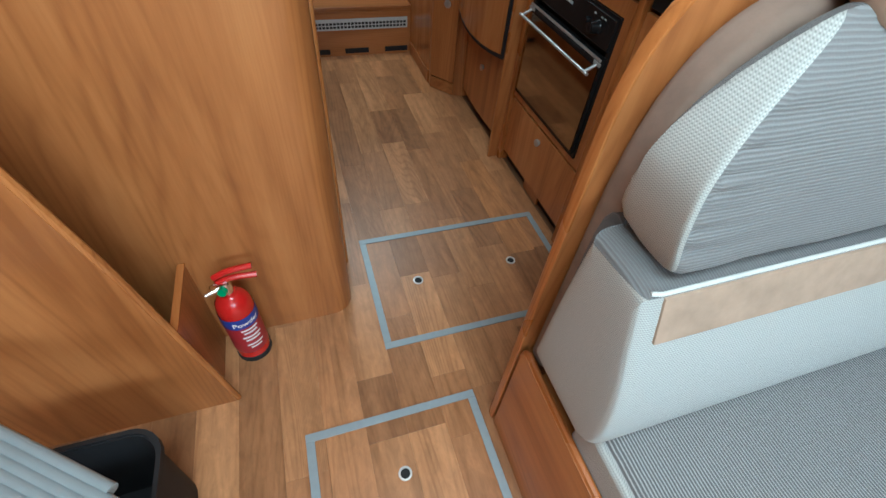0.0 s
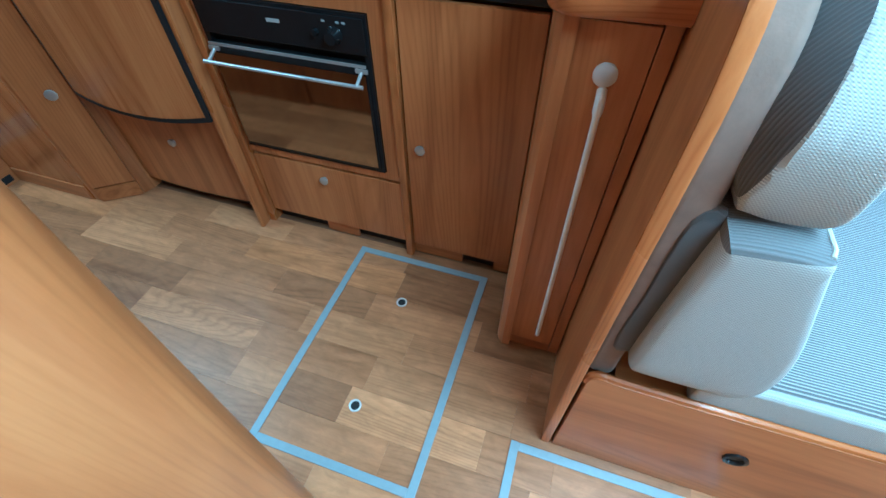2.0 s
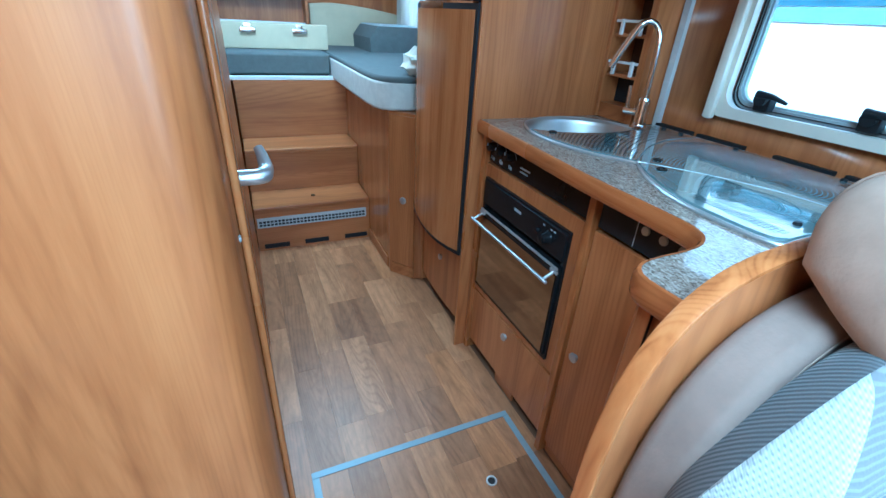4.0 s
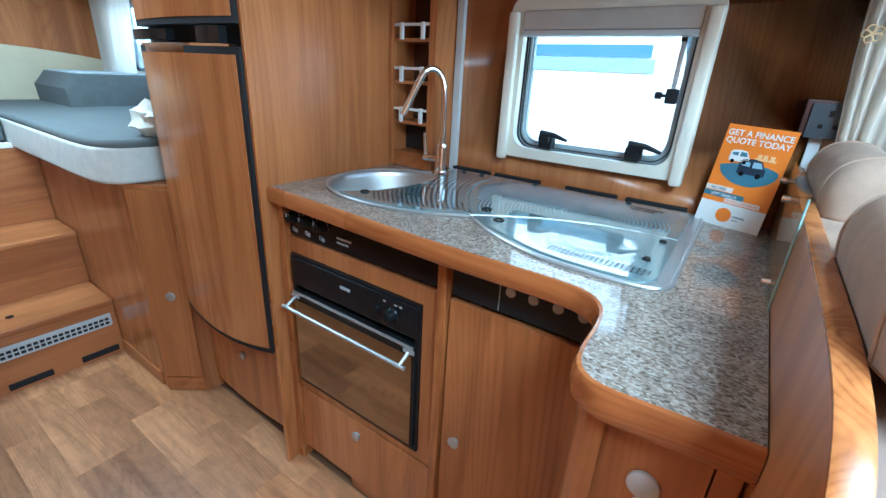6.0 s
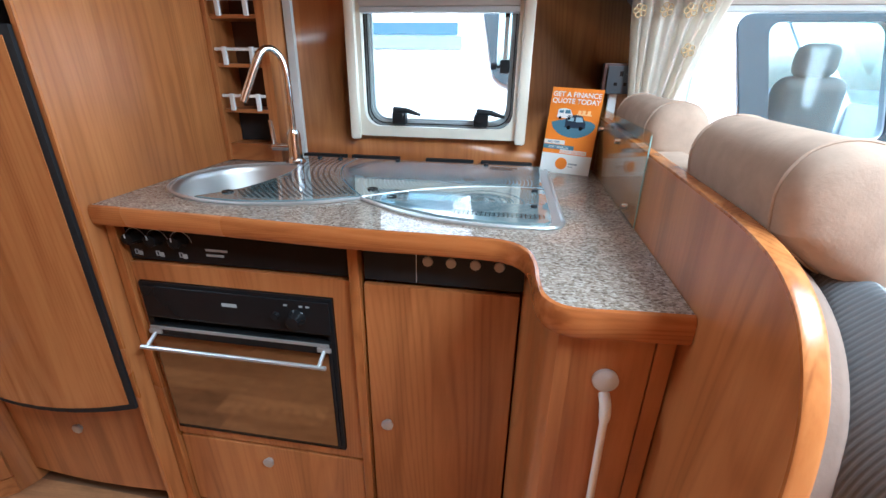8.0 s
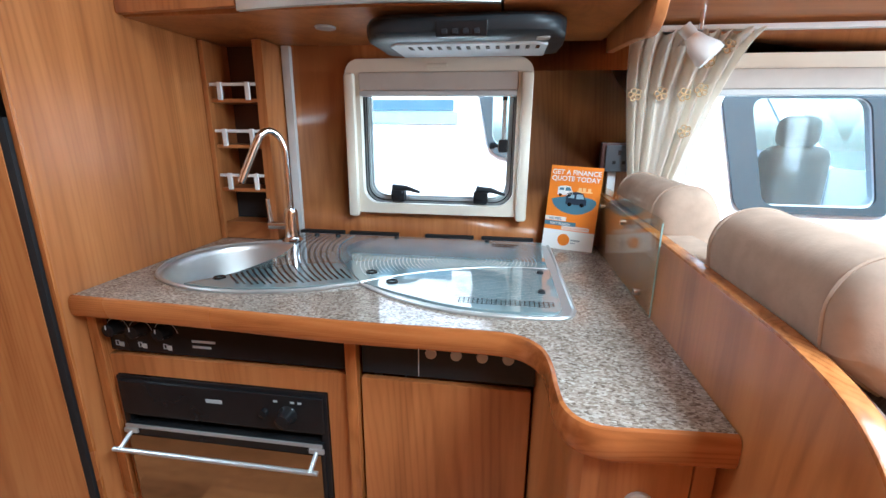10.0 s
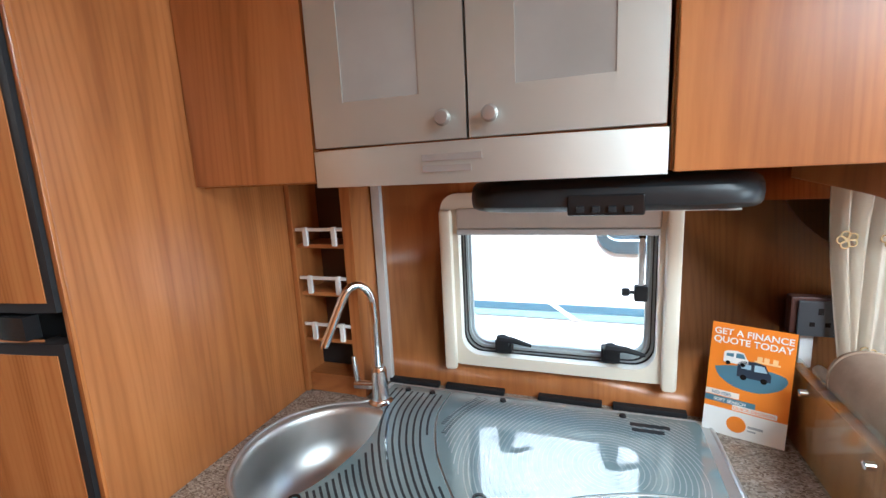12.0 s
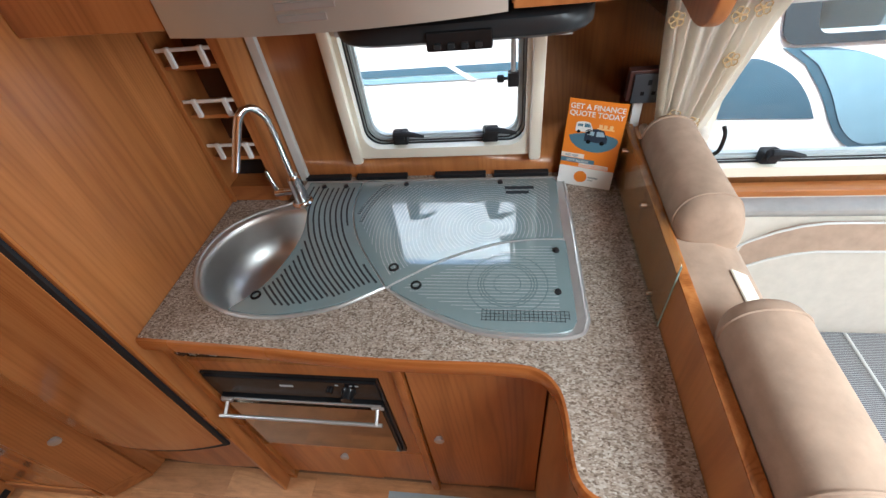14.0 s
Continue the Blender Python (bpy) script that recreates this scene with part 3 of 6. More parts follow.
def band(line, off, z0, z1, thick):
    """An edging that follows a line, with a rounded outer side."""
    b = bmesh.new()
    rows = []
    n = len(line)
    for k in range(n):
        a, c = Vector(line[max(k - 1, 0)]), Vector(line[min(k + 1, n - 1)])
        d = (c - a).normalized()
        nrm = Vector((d.y, -d.x))
        if nrm.x > 0.0 and k == 0:
            nrm = -nrm
        p = Vector(line[k])
        prof = [(0.0, z1), (thick * 0.55, z1 - 0.0015), (thick * 0.9, z1 - 0.008), (thick, (z0 + z1) / 2), (thick * 0.9, z0 + 0.006), (thick * 0.5, z0), (0.0 - 0.01, z0)]
        rows.append([b.verts.new((p.x + nrm.x * (u + off), p.y + nrm.y * (u + off), z)) for u, z in prof])
    for r, q in zip(rows, rows[1:]):
        for j in range(len(r) - 1):
            b.faces.new((r[j], r[j + 1], q[j + 1], q[j]))
    b.faces.new(rows[0])
    b.faces.new(rows[-1])
    return b


part("edging", band(front_line, 0.0, TOPZ - 0.04, TOPZ + 0.0008, 0.009), EDGE, worktop, "rounded orange cherry edging")
for k, (ya, yb) in enumerate(((1.402, 1.264), (1.245, 1.095), (1.014, 0.871), (0.848, 0.70))):
    vent = thing("vent_strip", "black slotted vent strip at the back of the worktop", "vent", (1.235, ya, TOPZ), "worktop vents")
    part("grille", box(1.226, XR - 0.001, yb, ya, TOPZ + 0.001, TOPZ + 0.014, 0.002), BLACK_SOFT, vent)

# base units
unit = thing("oven_cabinet", "cherry wood oven cabinet with a drawer at its foot", "cabinet", (FX, 1.3, 0))
part("side_panel", box(FX - 0.012, 1.2, 1.575, 1.598, 0.0, TOPZ - 0.032, 0.003), EDGE_Z, unit)
part("side_panel", box(FX - 0.012, 1.2, 1.042, 1.064, 0.0, TOPZ - 0.032, 0.003), EDGE_Z, unit)
part("back_panel", box(1.1, 1.2, 1.066, 1.573, 0.05, TOPZ - 0.034), WOOD_Z, unit)
sur = ring_plate([(1.066, 0.305), (1.573, 0.305), (1.573, 0.80), (1.066, 0.80)], [(1.106, 0.33), (1.572 - 0.008, 0.33), (1.572 - 0.008, 0.757), (1.106, 0.757)], "x", FX, FX + 0.018)
part("oven_surround", sur, WOOD_Z, unit)
part("control_rail", box(FX, FX + 0.018, 1.066, 1.573, 0.884, TOPZ - 0.034), WOOD_Y, unit)
dr = part("drawer_front", box(FX, FX + 0.016, 1.068, 1.571, 0.055, 0.295, 0.003), WOOD_Z, unit)
knob(dr, (FX, 1.324, 0.249))
# shade under the cabinet is in the plinth's colour
part("plinth", box(FX + 0.03, FX + 0.045, 1.066, 1.573, 0.0, 0.052), GAP_SHADE, unit, "recessed plinth with vents, shade painted near-black")
part("plinth_board", box(FX + 0.012, FX + 0.02, 1.25, 1.37, 0.004, 0.05), WOOD_Y, unit)

ctl = thing("appliance_switch_panel", "black control strip with turning switches over the oven", "control panel", (FX, 1.33, 0.8))
part("fascia", box(FX + 0.006, FX + 0.014, 1.07, 1.572, 0.806, 0.882, 0.002), BLACK, ctl)
for k, y in enumerate((1.548, 1.496, 1.44)):
    kn = part("switch_knob", lathe([(0, 0.024), (0.013, 0.022), (0.016, 0.004), (0.018, 0.0)], (FX + 0.005, y, 0.86), (-1, 0, 0), 20), BLACK, ctl)
    part("pointer", box(FX - 0.0205, FX - 0.0195, y - 0.001, y + 0.001, 0.864, 0.873), GREY_PL, kn)
    part("arc_mark", tube([(FX + 0.0055, y + 0.0255 * math.cos(a), 0.852 + 0.026 * math.sin(a)) for a in np.linspace(0.1, math.pi - 0.1, 14)], 0.0007, 5), LID_PALE, ctl, "pale printed arc")
    part("symbol", box(FX + 0.0045, FX + 0.0058, y - 0.008, y + 0.001, 0.816, 0.826), LID_PALE, ctl, "pale printed symbol")
    part("symbol", ring_plate([(y + 0.002, 0.818), (y + 0.01, 0.818), (y + 0.01, 0.829), (y + 0.002, 0.829)], [(y + 0.0032, 0.8192), (y + 0.0088, 0.8192), (y + 0.0088, 0.8278), (y + 0.0032, 0.8278)], "x", FX + 0.0045, FX + 0.0058), LID_PALE, ctl, "pale printed symbol")
for z, w in ((0.838, 0.05), (0.826, 0.04)):
    part("mark_bar", box(FX + 0.0045, FX + 0.0058, 1.335 + 0.05 - w, 1.385, z, z + 0.005), LID_PALE, ctl, "pale printed maker's mark")

oven = thing("oven", "black built-in oven with smoked glass door and steel bar handle", "oven", (FX, 1.33, 0.33))
part("body", box(FX + 0.01, 1.08, 1.112, 1.556, 0.34, 0.75), BLACK, oven)
part("frame", ring_plate([(1.108, 0.332), (1.562, 0.332), (1.562, 0.755), (1.108, 0.755)], [(1.122, 0.35), (1.548, 0.35), (1.548, 0.74), (1.122, 0.74)], "x", FX - 0.006, FX + 0.012), BLACK, oven, "black enamel frame")
part("control_strip", box(FX - 0.012, FX + 0.01, 1.113, 1.557, 0.668, 0.748, 0.003), BLACK, oven)
od = part("door", box(FX - 0.014, FX + 0.008, 1.116, 1.554, 0.345, 0.648, 0.003), BLACK, oven)
part("door_glass", box(FX - 0.0165, FX - 0.0145, 1.122, 1.549, 0.354, 0.622), OVEN_GLASS, od, "smoked brown mirror glass")
part("door_top_strip", box(FX - 0.018, FX - 0.0142, 1.118, 1.552, 0.6405, 0.648, 0.001), STEEL, od, "bright steel strip")
hd = part("door_handle", tube([(FX - 0.05, 1.555, 0.612), (FX - 0.05, 1.115, 0.612)], 0.0048, 12), STEEL, od, "brushed steel bar handle")
for y in (1.54, 1.13):
    part("handle_bracket", box(FX - 0.02, FX - 0.0143, y - 0.016, y + 0.016, 0.628, 0.639, 0.002), STEEL, hd)
    part("handle_arm", tube([(FX - 0.012, y, 0.634), (FX - 0.052, y, 0.612)], 0.0045, 10), STEEL, hd)
part("thermostat_knob", lathe([(0, 0.026), (0.014, 0.024), (0.016, 0.006), (0.02, 0.0)], (FX - 0.012, 1.187, 0.706), (-1, 0, 0), 22), BLACK, oven)
part("igniter_button", lathe([(0, 0.01), (0.008, 0.009), (0.009, 0.0)], (FX - 0.012, 1.235, 0.708), (-1, 0, 0), 16), BLACK, oven)
for y in (1.16, 1.175, 1.21):
    part("dial_mark", box(FX - 0.0128, FX - 0.012, y - 0.004, y + 0.004, 0.733, 0.737), LID_PALE, oven)
part("maker_badge", box(FX - 0.0128, FX - 0.012, 1.325, 1.36, 0.716, 0.724), LID_PALE, oven, "pale printed maker's mark")

cup = thing("kitchen_cupboard", "cherry wood cupboard with one tall door under the worktop", "cupboard", (FX, 0.87, 0))
part("back_panel", box(1.1, 1.2, 0.706, 1.04, 0.05, TOPZ - 0.034), WOOD_Z, cup)
cd = part("door", box(FX, FX + 0.016, 0.722, 1.038, 0.055, 0.797, 0.003), WOOD_Z, cup)
knob(cd, (FX, 0.998, 0.435))
part("top_rail", box(FX + 0.002, FX + 0.018, 0.722, 1.038, 0.884, TOPZ - 0.034), WOOD_Y, cup)
part("plinth", box(FX + 0.03, FX + 0.045, 0.706, 1.04, 0.0, 0.052), GAP_SHADE, cup)
for ya, yb in ((0.712, 0.77), (0.875, 1.038)):
    part("plinth_board", box(FX + 0.012, FX + 0.02, ya, yb, 0.004, 0.05), WOOD_Y, cup)
ctl2 = thing("socket_strip", "black control strip with four round grey buttons", "control panel", (FX, 0.87, 0.8))
part("fascia", box(FX + 0.004, FX + 0.012, 0.71, 1.036, 0.806, 0.882, 0.002), CHARCOAL, ctl2)
part("seam", box(FX + 0.003, FX + 0.0042, 0.927, 0.9285, 0.808, 0.88), GREY_PL, ctl2)
for y in (0.905, 0.859, 0.812, 0.766):
    part("push_button", lathe([(0, 0.004), (0.0095, 0.0035), (0.0105, 0.0)], (FX + 0.004, y, 0.856), (-1, 0, 0), 20), plain("grey_button", (0.42, 0.4, 0.36), 0.4), ctl2)

pen = thing("pull_out_cupboard", "narrow cherry cupboard with a long white pull handle beside the partition", "cupboard", (0.46, 0.6, 0))
curve_post = curve2([(FX + 0.02, 0.7185), (0.62, 0.712), (0.55, 0.702), (0.49, 0.70), (0.462, 0.694), (0.448, 0.68)], 5)
back = [(x + 0.002, y - 0.02) for x, y in reversed(curve_post)]
part("corner_panel", prism(curve_post + back, "z", 0.02, TOPZ - 0.034), WOOD_Z, pen, "curved cherry side panel")
part("door", box(0.46, 0.476, 0.5535, 0.664, 0.058, 0.885, 0.003), WOOD_Z, pen)
part("fixed_strip", box(0.462, 0.478, 0.528, 0.5522, 0.02, 0.89, 0.002), WOOD_Z, pen)
# black strip painted in as the shade behind the door gap
part("gap_strip", box(0.474, 0.48, 0.548, 0.69, 0.04, 0.892), GAP_SHADE, pen)
part("plinth", box(0.475, 0.49, 0.53, 0.69, 0.0, 0.05), WOOD_Y, pen)
part("round_lock", lathe([(0, 0.009), (0.014, 0.008), (0.0175, 0.005), (0.0175, 0.0)], (0.46, 0.609, 0.814), (-1, 0, 0), 24), GREY_PL, pen, "round grey push lock")
part("pull_handle", tube(smooth_path([(0.459, 0.607, 0.79), (0.442, 0.606, 0.775), (0.442, 0.604, 0.70), (0.442, 0.598, 0.4), (0.443, 0.594, 0.14), (0.459, 0.593, 0.115)], 4), [0.008] * 6 + [0.0055] * 15, 10), WHITE, pen, "long white pull handle")

# sink and hob unit with glass lids
unit = thing("sink_hob_unit", "steel sink and hob unit under grey printed glass lids", "sink and hob", (0.95, 1.0, TOPZ))
tray = curve2([(1.216, 0.69), (1.202, 0.664), (1.1, 0.659), (0.80, 0.655), (0.735, 0.657), (0.706, 0.685), (0.70, 0.782), (0.713, 0.881), (0.762, 0.991), (0.822, 1.076)], 4)[:-1] + curve2([(0.822, 1.076), (0.765, 1.166), (0.737, 1.266), (0.731, 1.337), (0.742, 1.418), (0.785, 1.51), (0.85, 1.556), (0.929, 1.575), (1.013, 1.556), (1.08, 1.49), (1.12, 1.41), (1.17, 1.396), (1.216, 1.392)], 4)
tray_ob = part("tray", plate_with_hole(tray, [bowl_edge], TOPZ, TOPZ + 0.004), STEEL, unit, "brushed steel rim")
rim = [Vector((x, y, TOPZ + 0.003)) for x, y in tray]
part("rim", tube(rim + [rim[0]], 0.0042, 8, cap=False), STEEL, unit, "raised steel rim")
prof = [(0.176, 0.003), (0.172, 0.0), (0.168, -0.012), (0.16, -0.06), (0.145, -0.1), (0.11, -0.125), (0.05, -0.13), (0.0, -0.131)]
part("sink_bowl", lathe(prof, (*SINK, TOPZ), seg=48), plain("satin_steel_bowl", (0.6, 0.59, 0.57), 0.4, 1.0, 0.03, 30.0), unit, "round brushed steel bowl")
part("drain", lathe([(0, 0.004), (0.028, 0.004), (0.032, 0.001), (0.033, 0)], (SINK[0] + 0.02, SINK[1] - 0.03, TOPZ - 0.131), seg=24), CHROME, unit, "steel drain")
LZ = TOPZ + 0.0065
arc_l = curve2([(1.074, 1.345), (1.0, 1.330), (0.925, 1.333), (0.82, 1.36), (0.745, 1.417)], 8)
arc_r = curve2([(1.204, 1.223), (1.094, 1.221), (1.0, 1.192), (0.927, 1.153), (0.818, 1.078)], 8)
low_a = curve2([(0.745, 1.417), (0.736, 1.34), (0.741, 1.268), (0.768, 1.17), (0.818, 1.078)], 6)
lid_a = arc_l[:-1] + low_a[:-1] + list(reversed(arc_r)) + [(1.208, 1.38), (1.13, 1.385)]
la = part("glass_lid", prism(lid_a, "z", LZ - 0.003, LZ + 0.003, 0.001), LID, unit, "grey glass lid printed with dark curved lines")
arc_bc = curve2([(0.816, 1.072), (0.855, 1.02), (0.905, 0.945), (0.95, 0.84), (0.966, 0.76), (0.968, 0.682)], 6)
lid_b = [(x, y - 0.004) for x, y in reversed(arc_r)] + [(1.206, 1.2), (1.206, 0.69), (1.196, 0.682)] + [(x + 0.003, y) for x, y in reversed(arc_bc)][:-1]
lb = part("glass_lid", prism(lid_b, "z", LZ - 0.003, LZ + 0.003, 0.001), LID, unit, "grey glass lid printed with fine arcs")
low_c = curve2([(0.738, 0.676), (0.714, 0.698), (0.71, 0.785), (0.722, 0.878), (0.768, 0.985), (0.81, 1.062)], 6)
lid_c = [(x - 0.003, y - 0.003) for x, y in arc_bc[1:-1]] + [(0.962, 0.678)] + low_c
lc = part("glass_lid", prism(lid_c, "z", LZ - 0.003, LZ + 0.003, 0.001), LID, unit, "grey glass lid printed with rings and squares")
part("steel_seam", tube([(x, y, LZ + 0.0012) for x, y in arc_bc], 0.0022, 8), STEEL, unit, "curved steel seam between the lids")


def ribbon(line, z, w):
    b = bmesh.new()
    rows = []
    for k in range(len(line)):
        a, c = Vector(line[max(k - 1, 0)]), Vector(line[min(k + 1, len(line) - 1)])
        d = (c - a).normalized()
        n2 = Vector((-d.y, d.x)) * w / 2
        p = Vector(line[k])
        rows.append((b.verts.new((p.x + n2.x, p.y + n2.y, z)), b.verts.new((p.x - n2.x, p.y - n2.y, z))))
    for r, q in zip(rows, rows[1:]):
        b.faces.new((r[0], r[1], q[1], q[0]))
    return b


def lines_part(lines, z, w, mat, parent, label):
    b = bmesh.new()
    for ln in lines:
        join(b, ribbon(ln, z, w))
    return part("printed_pattern", b, mat, parent, label, smooth=False, kind="stuff")


ZP = LZ + 0.0034


def inside(p, poly):
    x, y, hit = p[0], p[1], False
    for k in range(len(poly)):
        (x1, y1), (x2, y2) = poly[k - 1], poly[k]
        if (y1 > y) != (y2 > y) and x < (x2 - x1) * (y - y1) / (y2 - y1) + x1:
            hit = not hit
    return hit


def clipped(lines, poly):
    out = []
    for ln in lines:
        run = []
        for p in ln:
            if inside(p, poly):
                run.append(p)
            else:
                if len(run) > 2:
                    out.append(run)
                run = []
        if len(run) > 2:
            out.append(run)
    return out


def shrink(poly, d):
    c = Vector((sum(p[0] for p in poly) / len(poly), sum(p[1] for p in poly) / len(poly)))
    return [tuple(c + (Vector(p) - c) * (1 - d / max((Vector(p) - c).length, 1e-4))) for p in poly]


arc_long = curve2([(1.204, 1.223), (1.094, 1.221), (1.0, 1.192), (0.927, 1.153), (0.85, 1.10), (0.77, 1.025), (0.70, 0.94)], 14)
stripe_area = shrink(lid_a, 0.02)
for ln in clipped([[(x, y + 0.0155 * k) for x, y in arc_long] for k in range(1, 20)], stripe_area):
    part("printed_line", ribbon(ln, ZP, 0.0048), LID_LINE, la, smooth=False)
arcs = [[(1.01 + r * math.cos(a), 0.86 + r * math.sin(a)) for a in np.linspace(0, 2 * math.pi, 120)] for r in np.arange(0.02, 0.35, 0.009)]
lines_part(clipped(arcs, shrink(lid_b, 0.022)), ZP, 0.0016, LID_PALE, lb, "fine pale printed arcs")
rows_c = [[(0.725 + 0.009 * k, y) for y in np.linspace(0.68, 1.07, 60)] for k in range(26)]
in_c = shrink(lid_c, 0.03)
lines_part([ln for ln in clipped(rows_c, in_c)], ZP, 0.0013, LID_PALE, lc, "fine pale printed lines")
rings_c = [[(0.83 + r * math.cos(a), 0.81 + r * math.sin(a)) for a in np.linspace(0, 2 * math.pi, 70)] for r in (0.028, 0.05, 0.056, 0.062, 0.084)]
LID_SOFT = plain("lid_soft_line", (0.13, 0.18, 0.19), 0.12)
lines_part(clipped(rings_c, in_c), ZP + 0.0003, 0.002, LID_SOFT, lc, "faint printed rings")
grid = [[(x, y) for y in np.linspace(0.69, 0.86, 20)] for x in (0.735, 0.743, 0.751, 0.759)] + [[(x, y) for x in np.linspace(0.733, 0.761, 5)] for y in np.arange(0.69, 0.865, 0.0085)]
lines_part(clipped(grid, shrink(lid_c, 0.012)), ZP + 0.0003, 0.0014, LID_LINE, lc, "dark printed squares")
dots = [[(1.01 + r * math.cos(a), 0.86 + r * math.sin(a)), (1.01 + (r + 0.006) * math.cos(a), 0.86 + (r + 0.006) * math.sin(a)), (1.01 + (r + 0.012) * math.cos(a), 0.86 + (r + 0.012) * math.sin(a))] for r in (0.318, 0.334) for a in np.arange(0.35, 2.6, 0.022)]
lines_part(clipped(dots, shrink(lid_b, 0.012)), ZP, 0.003, LID_LINE, lb, "small dark printed dashes")
for x, y in ((0.822, 1.006), (0.874, 1.066), (0.786, 1.367)):
    part("lid_ring", lathe([(0.0075, 0.0), (0.0075, 0.003), (0.0115, 0.003), (0.0125, 0.0)], (x, y, LZ + 0.003), seg=24), BLACK, unit, "black finger ring")
for x, y in ((0.929, 0.702), (0.809, 0.707), (1.19, 1.09), (1.19, 0.83), (1.185, 1.33), (1.185, 1.265)):
    part("lid_buffer", lathe([(0, 0.006), (0.006, 0.005), (0.0075, 0.0)], (x, y, LZ + 0.003), seg=16), BLACK_SOFT, unit, "black rubber buffer")
for z_, y_, w in ((1.165, 0.78, 0.075), (1.145, 0.785, 0.06)):
    part("mark_bar", box(z_ - 0.006, z_ + 0.006, y_ - w / 2, y_ + w / 2, ZP - 0.001, ZP + 0.0004), LID_LINE, lb, "dark printed maker's mark")

tap = thing("kitchen_tap", "chrome kitchen tap with an angled hooped spout", "tap", (1.12, 1.373, TOPZ))
part("base", lathe([(0.028, 0), (0.029, 0.005), (0.024, 0.009), (0.0195, 0.016), (0.0185, 0.084), (0.0145, 0.094), (0, 0.097)], (1.12, 1.373, TOPZ + 0.004), seg=24), CHROME, tap)
part("spout", tube(smooth_path([(1.12, 1.373, 1.03), (1.114, 1.371, 1.17), (1.11, 1.373, 1.207), (1.10, 1.381, 1.232), (1.085, 1.393, 1.243), (1.07, 1.406, 1.235), (1.058, 1.418, 1.21), (1.026, 1.451, 1.115)], 6), [0.009] * 30 + [0.0098] * 13, 14), CHROME, tap)
sp = part("mixer_lever", tube(smooth_path([(1.12, 1.375, 0.988), (1.113, 1.415, 0.988), (1.11, 1.434, 0.988)], 4), 0.0115, 14), CHROME, tap)
part("lever_pin", tube([(1.111, 1.427, 0.992), (1.109, 1.43, 1.03), (1.106, 1.43, 1.062)], [0.0068, 0.0062, 0.0055], 12), CHROME, sp)

# fridge in its housing
fr = thing("fridge", "tall built-in fridge with bowed cherry doors in black edging", "fridge", (0.66, 1.87, 0.44))


def bowed(y0, y1, x, sag, z0, z1, thick, n=10, bottom_sag=0.0):
    """A front that bulges towards the aisle between y0 and y1."""
    b = bmesh.new()
    rows = []
    for k in range(n + 1):
        t = k / n
        y = y0 + (y1 - y0) * t
        xx = x - sag * 4 * t * (1 - t)
        zz = z0 - bottom_sag * 4 * t * (1 - t)
        rows.append([b.verts.new(p) for p in ((xx, y, zz), (xx, y, z1), (xx + thick, y, z1), (xx + thick, y, zz))])
    for r, q in zip(rows, rows[1:]):
        for j in range(4):
            b.faces.new((r[j], r[(j + 1) % 4], q[(j + 1) % 4], q[j]))
    b.faces.new(rows[0])
    b.faces.new(rows[-1])
    return b


part("body", box(0.672, 1.2, 1.64, 2.12, 0.44, 1.745), BLACK_SOFT, fr)
fd = part("door", bowed(1.613, 2.115, 0.64, 0.026, 0.43, 1.262, 0.03, bottom_sag=0.02), BLACK_SOFT, fr, "black door edging")
part("door_panel", bowed(1.626, 2.104, 0.636, 0.025, 0.445, 1.245, 0.006, bottom_sag=0.02), WOOD_GLOSS, fd, "cherry door panel")
ff = part("freezer_door", bowed(1.613, 2.115, 0.64, 0.026, 1.31, 1.74, 0.03), BLACK_SOFT, fr, "black door edging")
part("door_panel", bowed(1.626, 2.104, 0.636, 0.025, 1.325, 1.72, 0.006), WOOD_GLOSS, ff, "cherry door panel")
part("handle_strip", bowed(1.65, 2.1, 0.638, 0.025, 1.245, 1.268, 0.02), CHROME, fr, "bright handle strip")
part("handle_grip", bowed(1.66, 1.76, 0.622, 0.004, 1.27, 1.305, 0.02), BLACK, fr)
part("handle_grip", bowed(1.9, 2.09, 0.618, 0.01, 1.275, 1.3, 0.02), BLACK, fr)
house = thing("fridge_housing", "tall cherry side panel between the worktop and the fridge", "panel", (0.95, 1.615, 0))
part("side_panel", box(0.652, XR, 1.6005, 1.611, 0.0, TOP, 0.001), WOOD_Z, house)
part("edge_strip", box(0.646, 0.652, 1.6, 1.6115, 0.0, TOP, 0.001), EDGE_Z, house)
part("top_panel", box(0.67, 0.69, 1.63, 2.12, 1.75, TOP), WOOD_Z, house)
fdr = thing("drawer_unit", "bowed cherry drawer under the fridge", "drawer", (0.7, 1.87, 0))
f2 = part("drawer_front", bowed(1.63, 2.13, 0.706, 0.012, 0.055, 0.40, 0.016), WOOD_Z, fdr)
knob(f2, (0.695, 1.885, 0.271))
part("plinth", box(0.735, 0.75, 1.63, 2.13, 0, 0.052), GAP_SHADE, fdr)
part("shelf_board", box(0.70, 1.2, 1.63, 2.13, 0.402, 0.418), WOOD_Y, fdr)

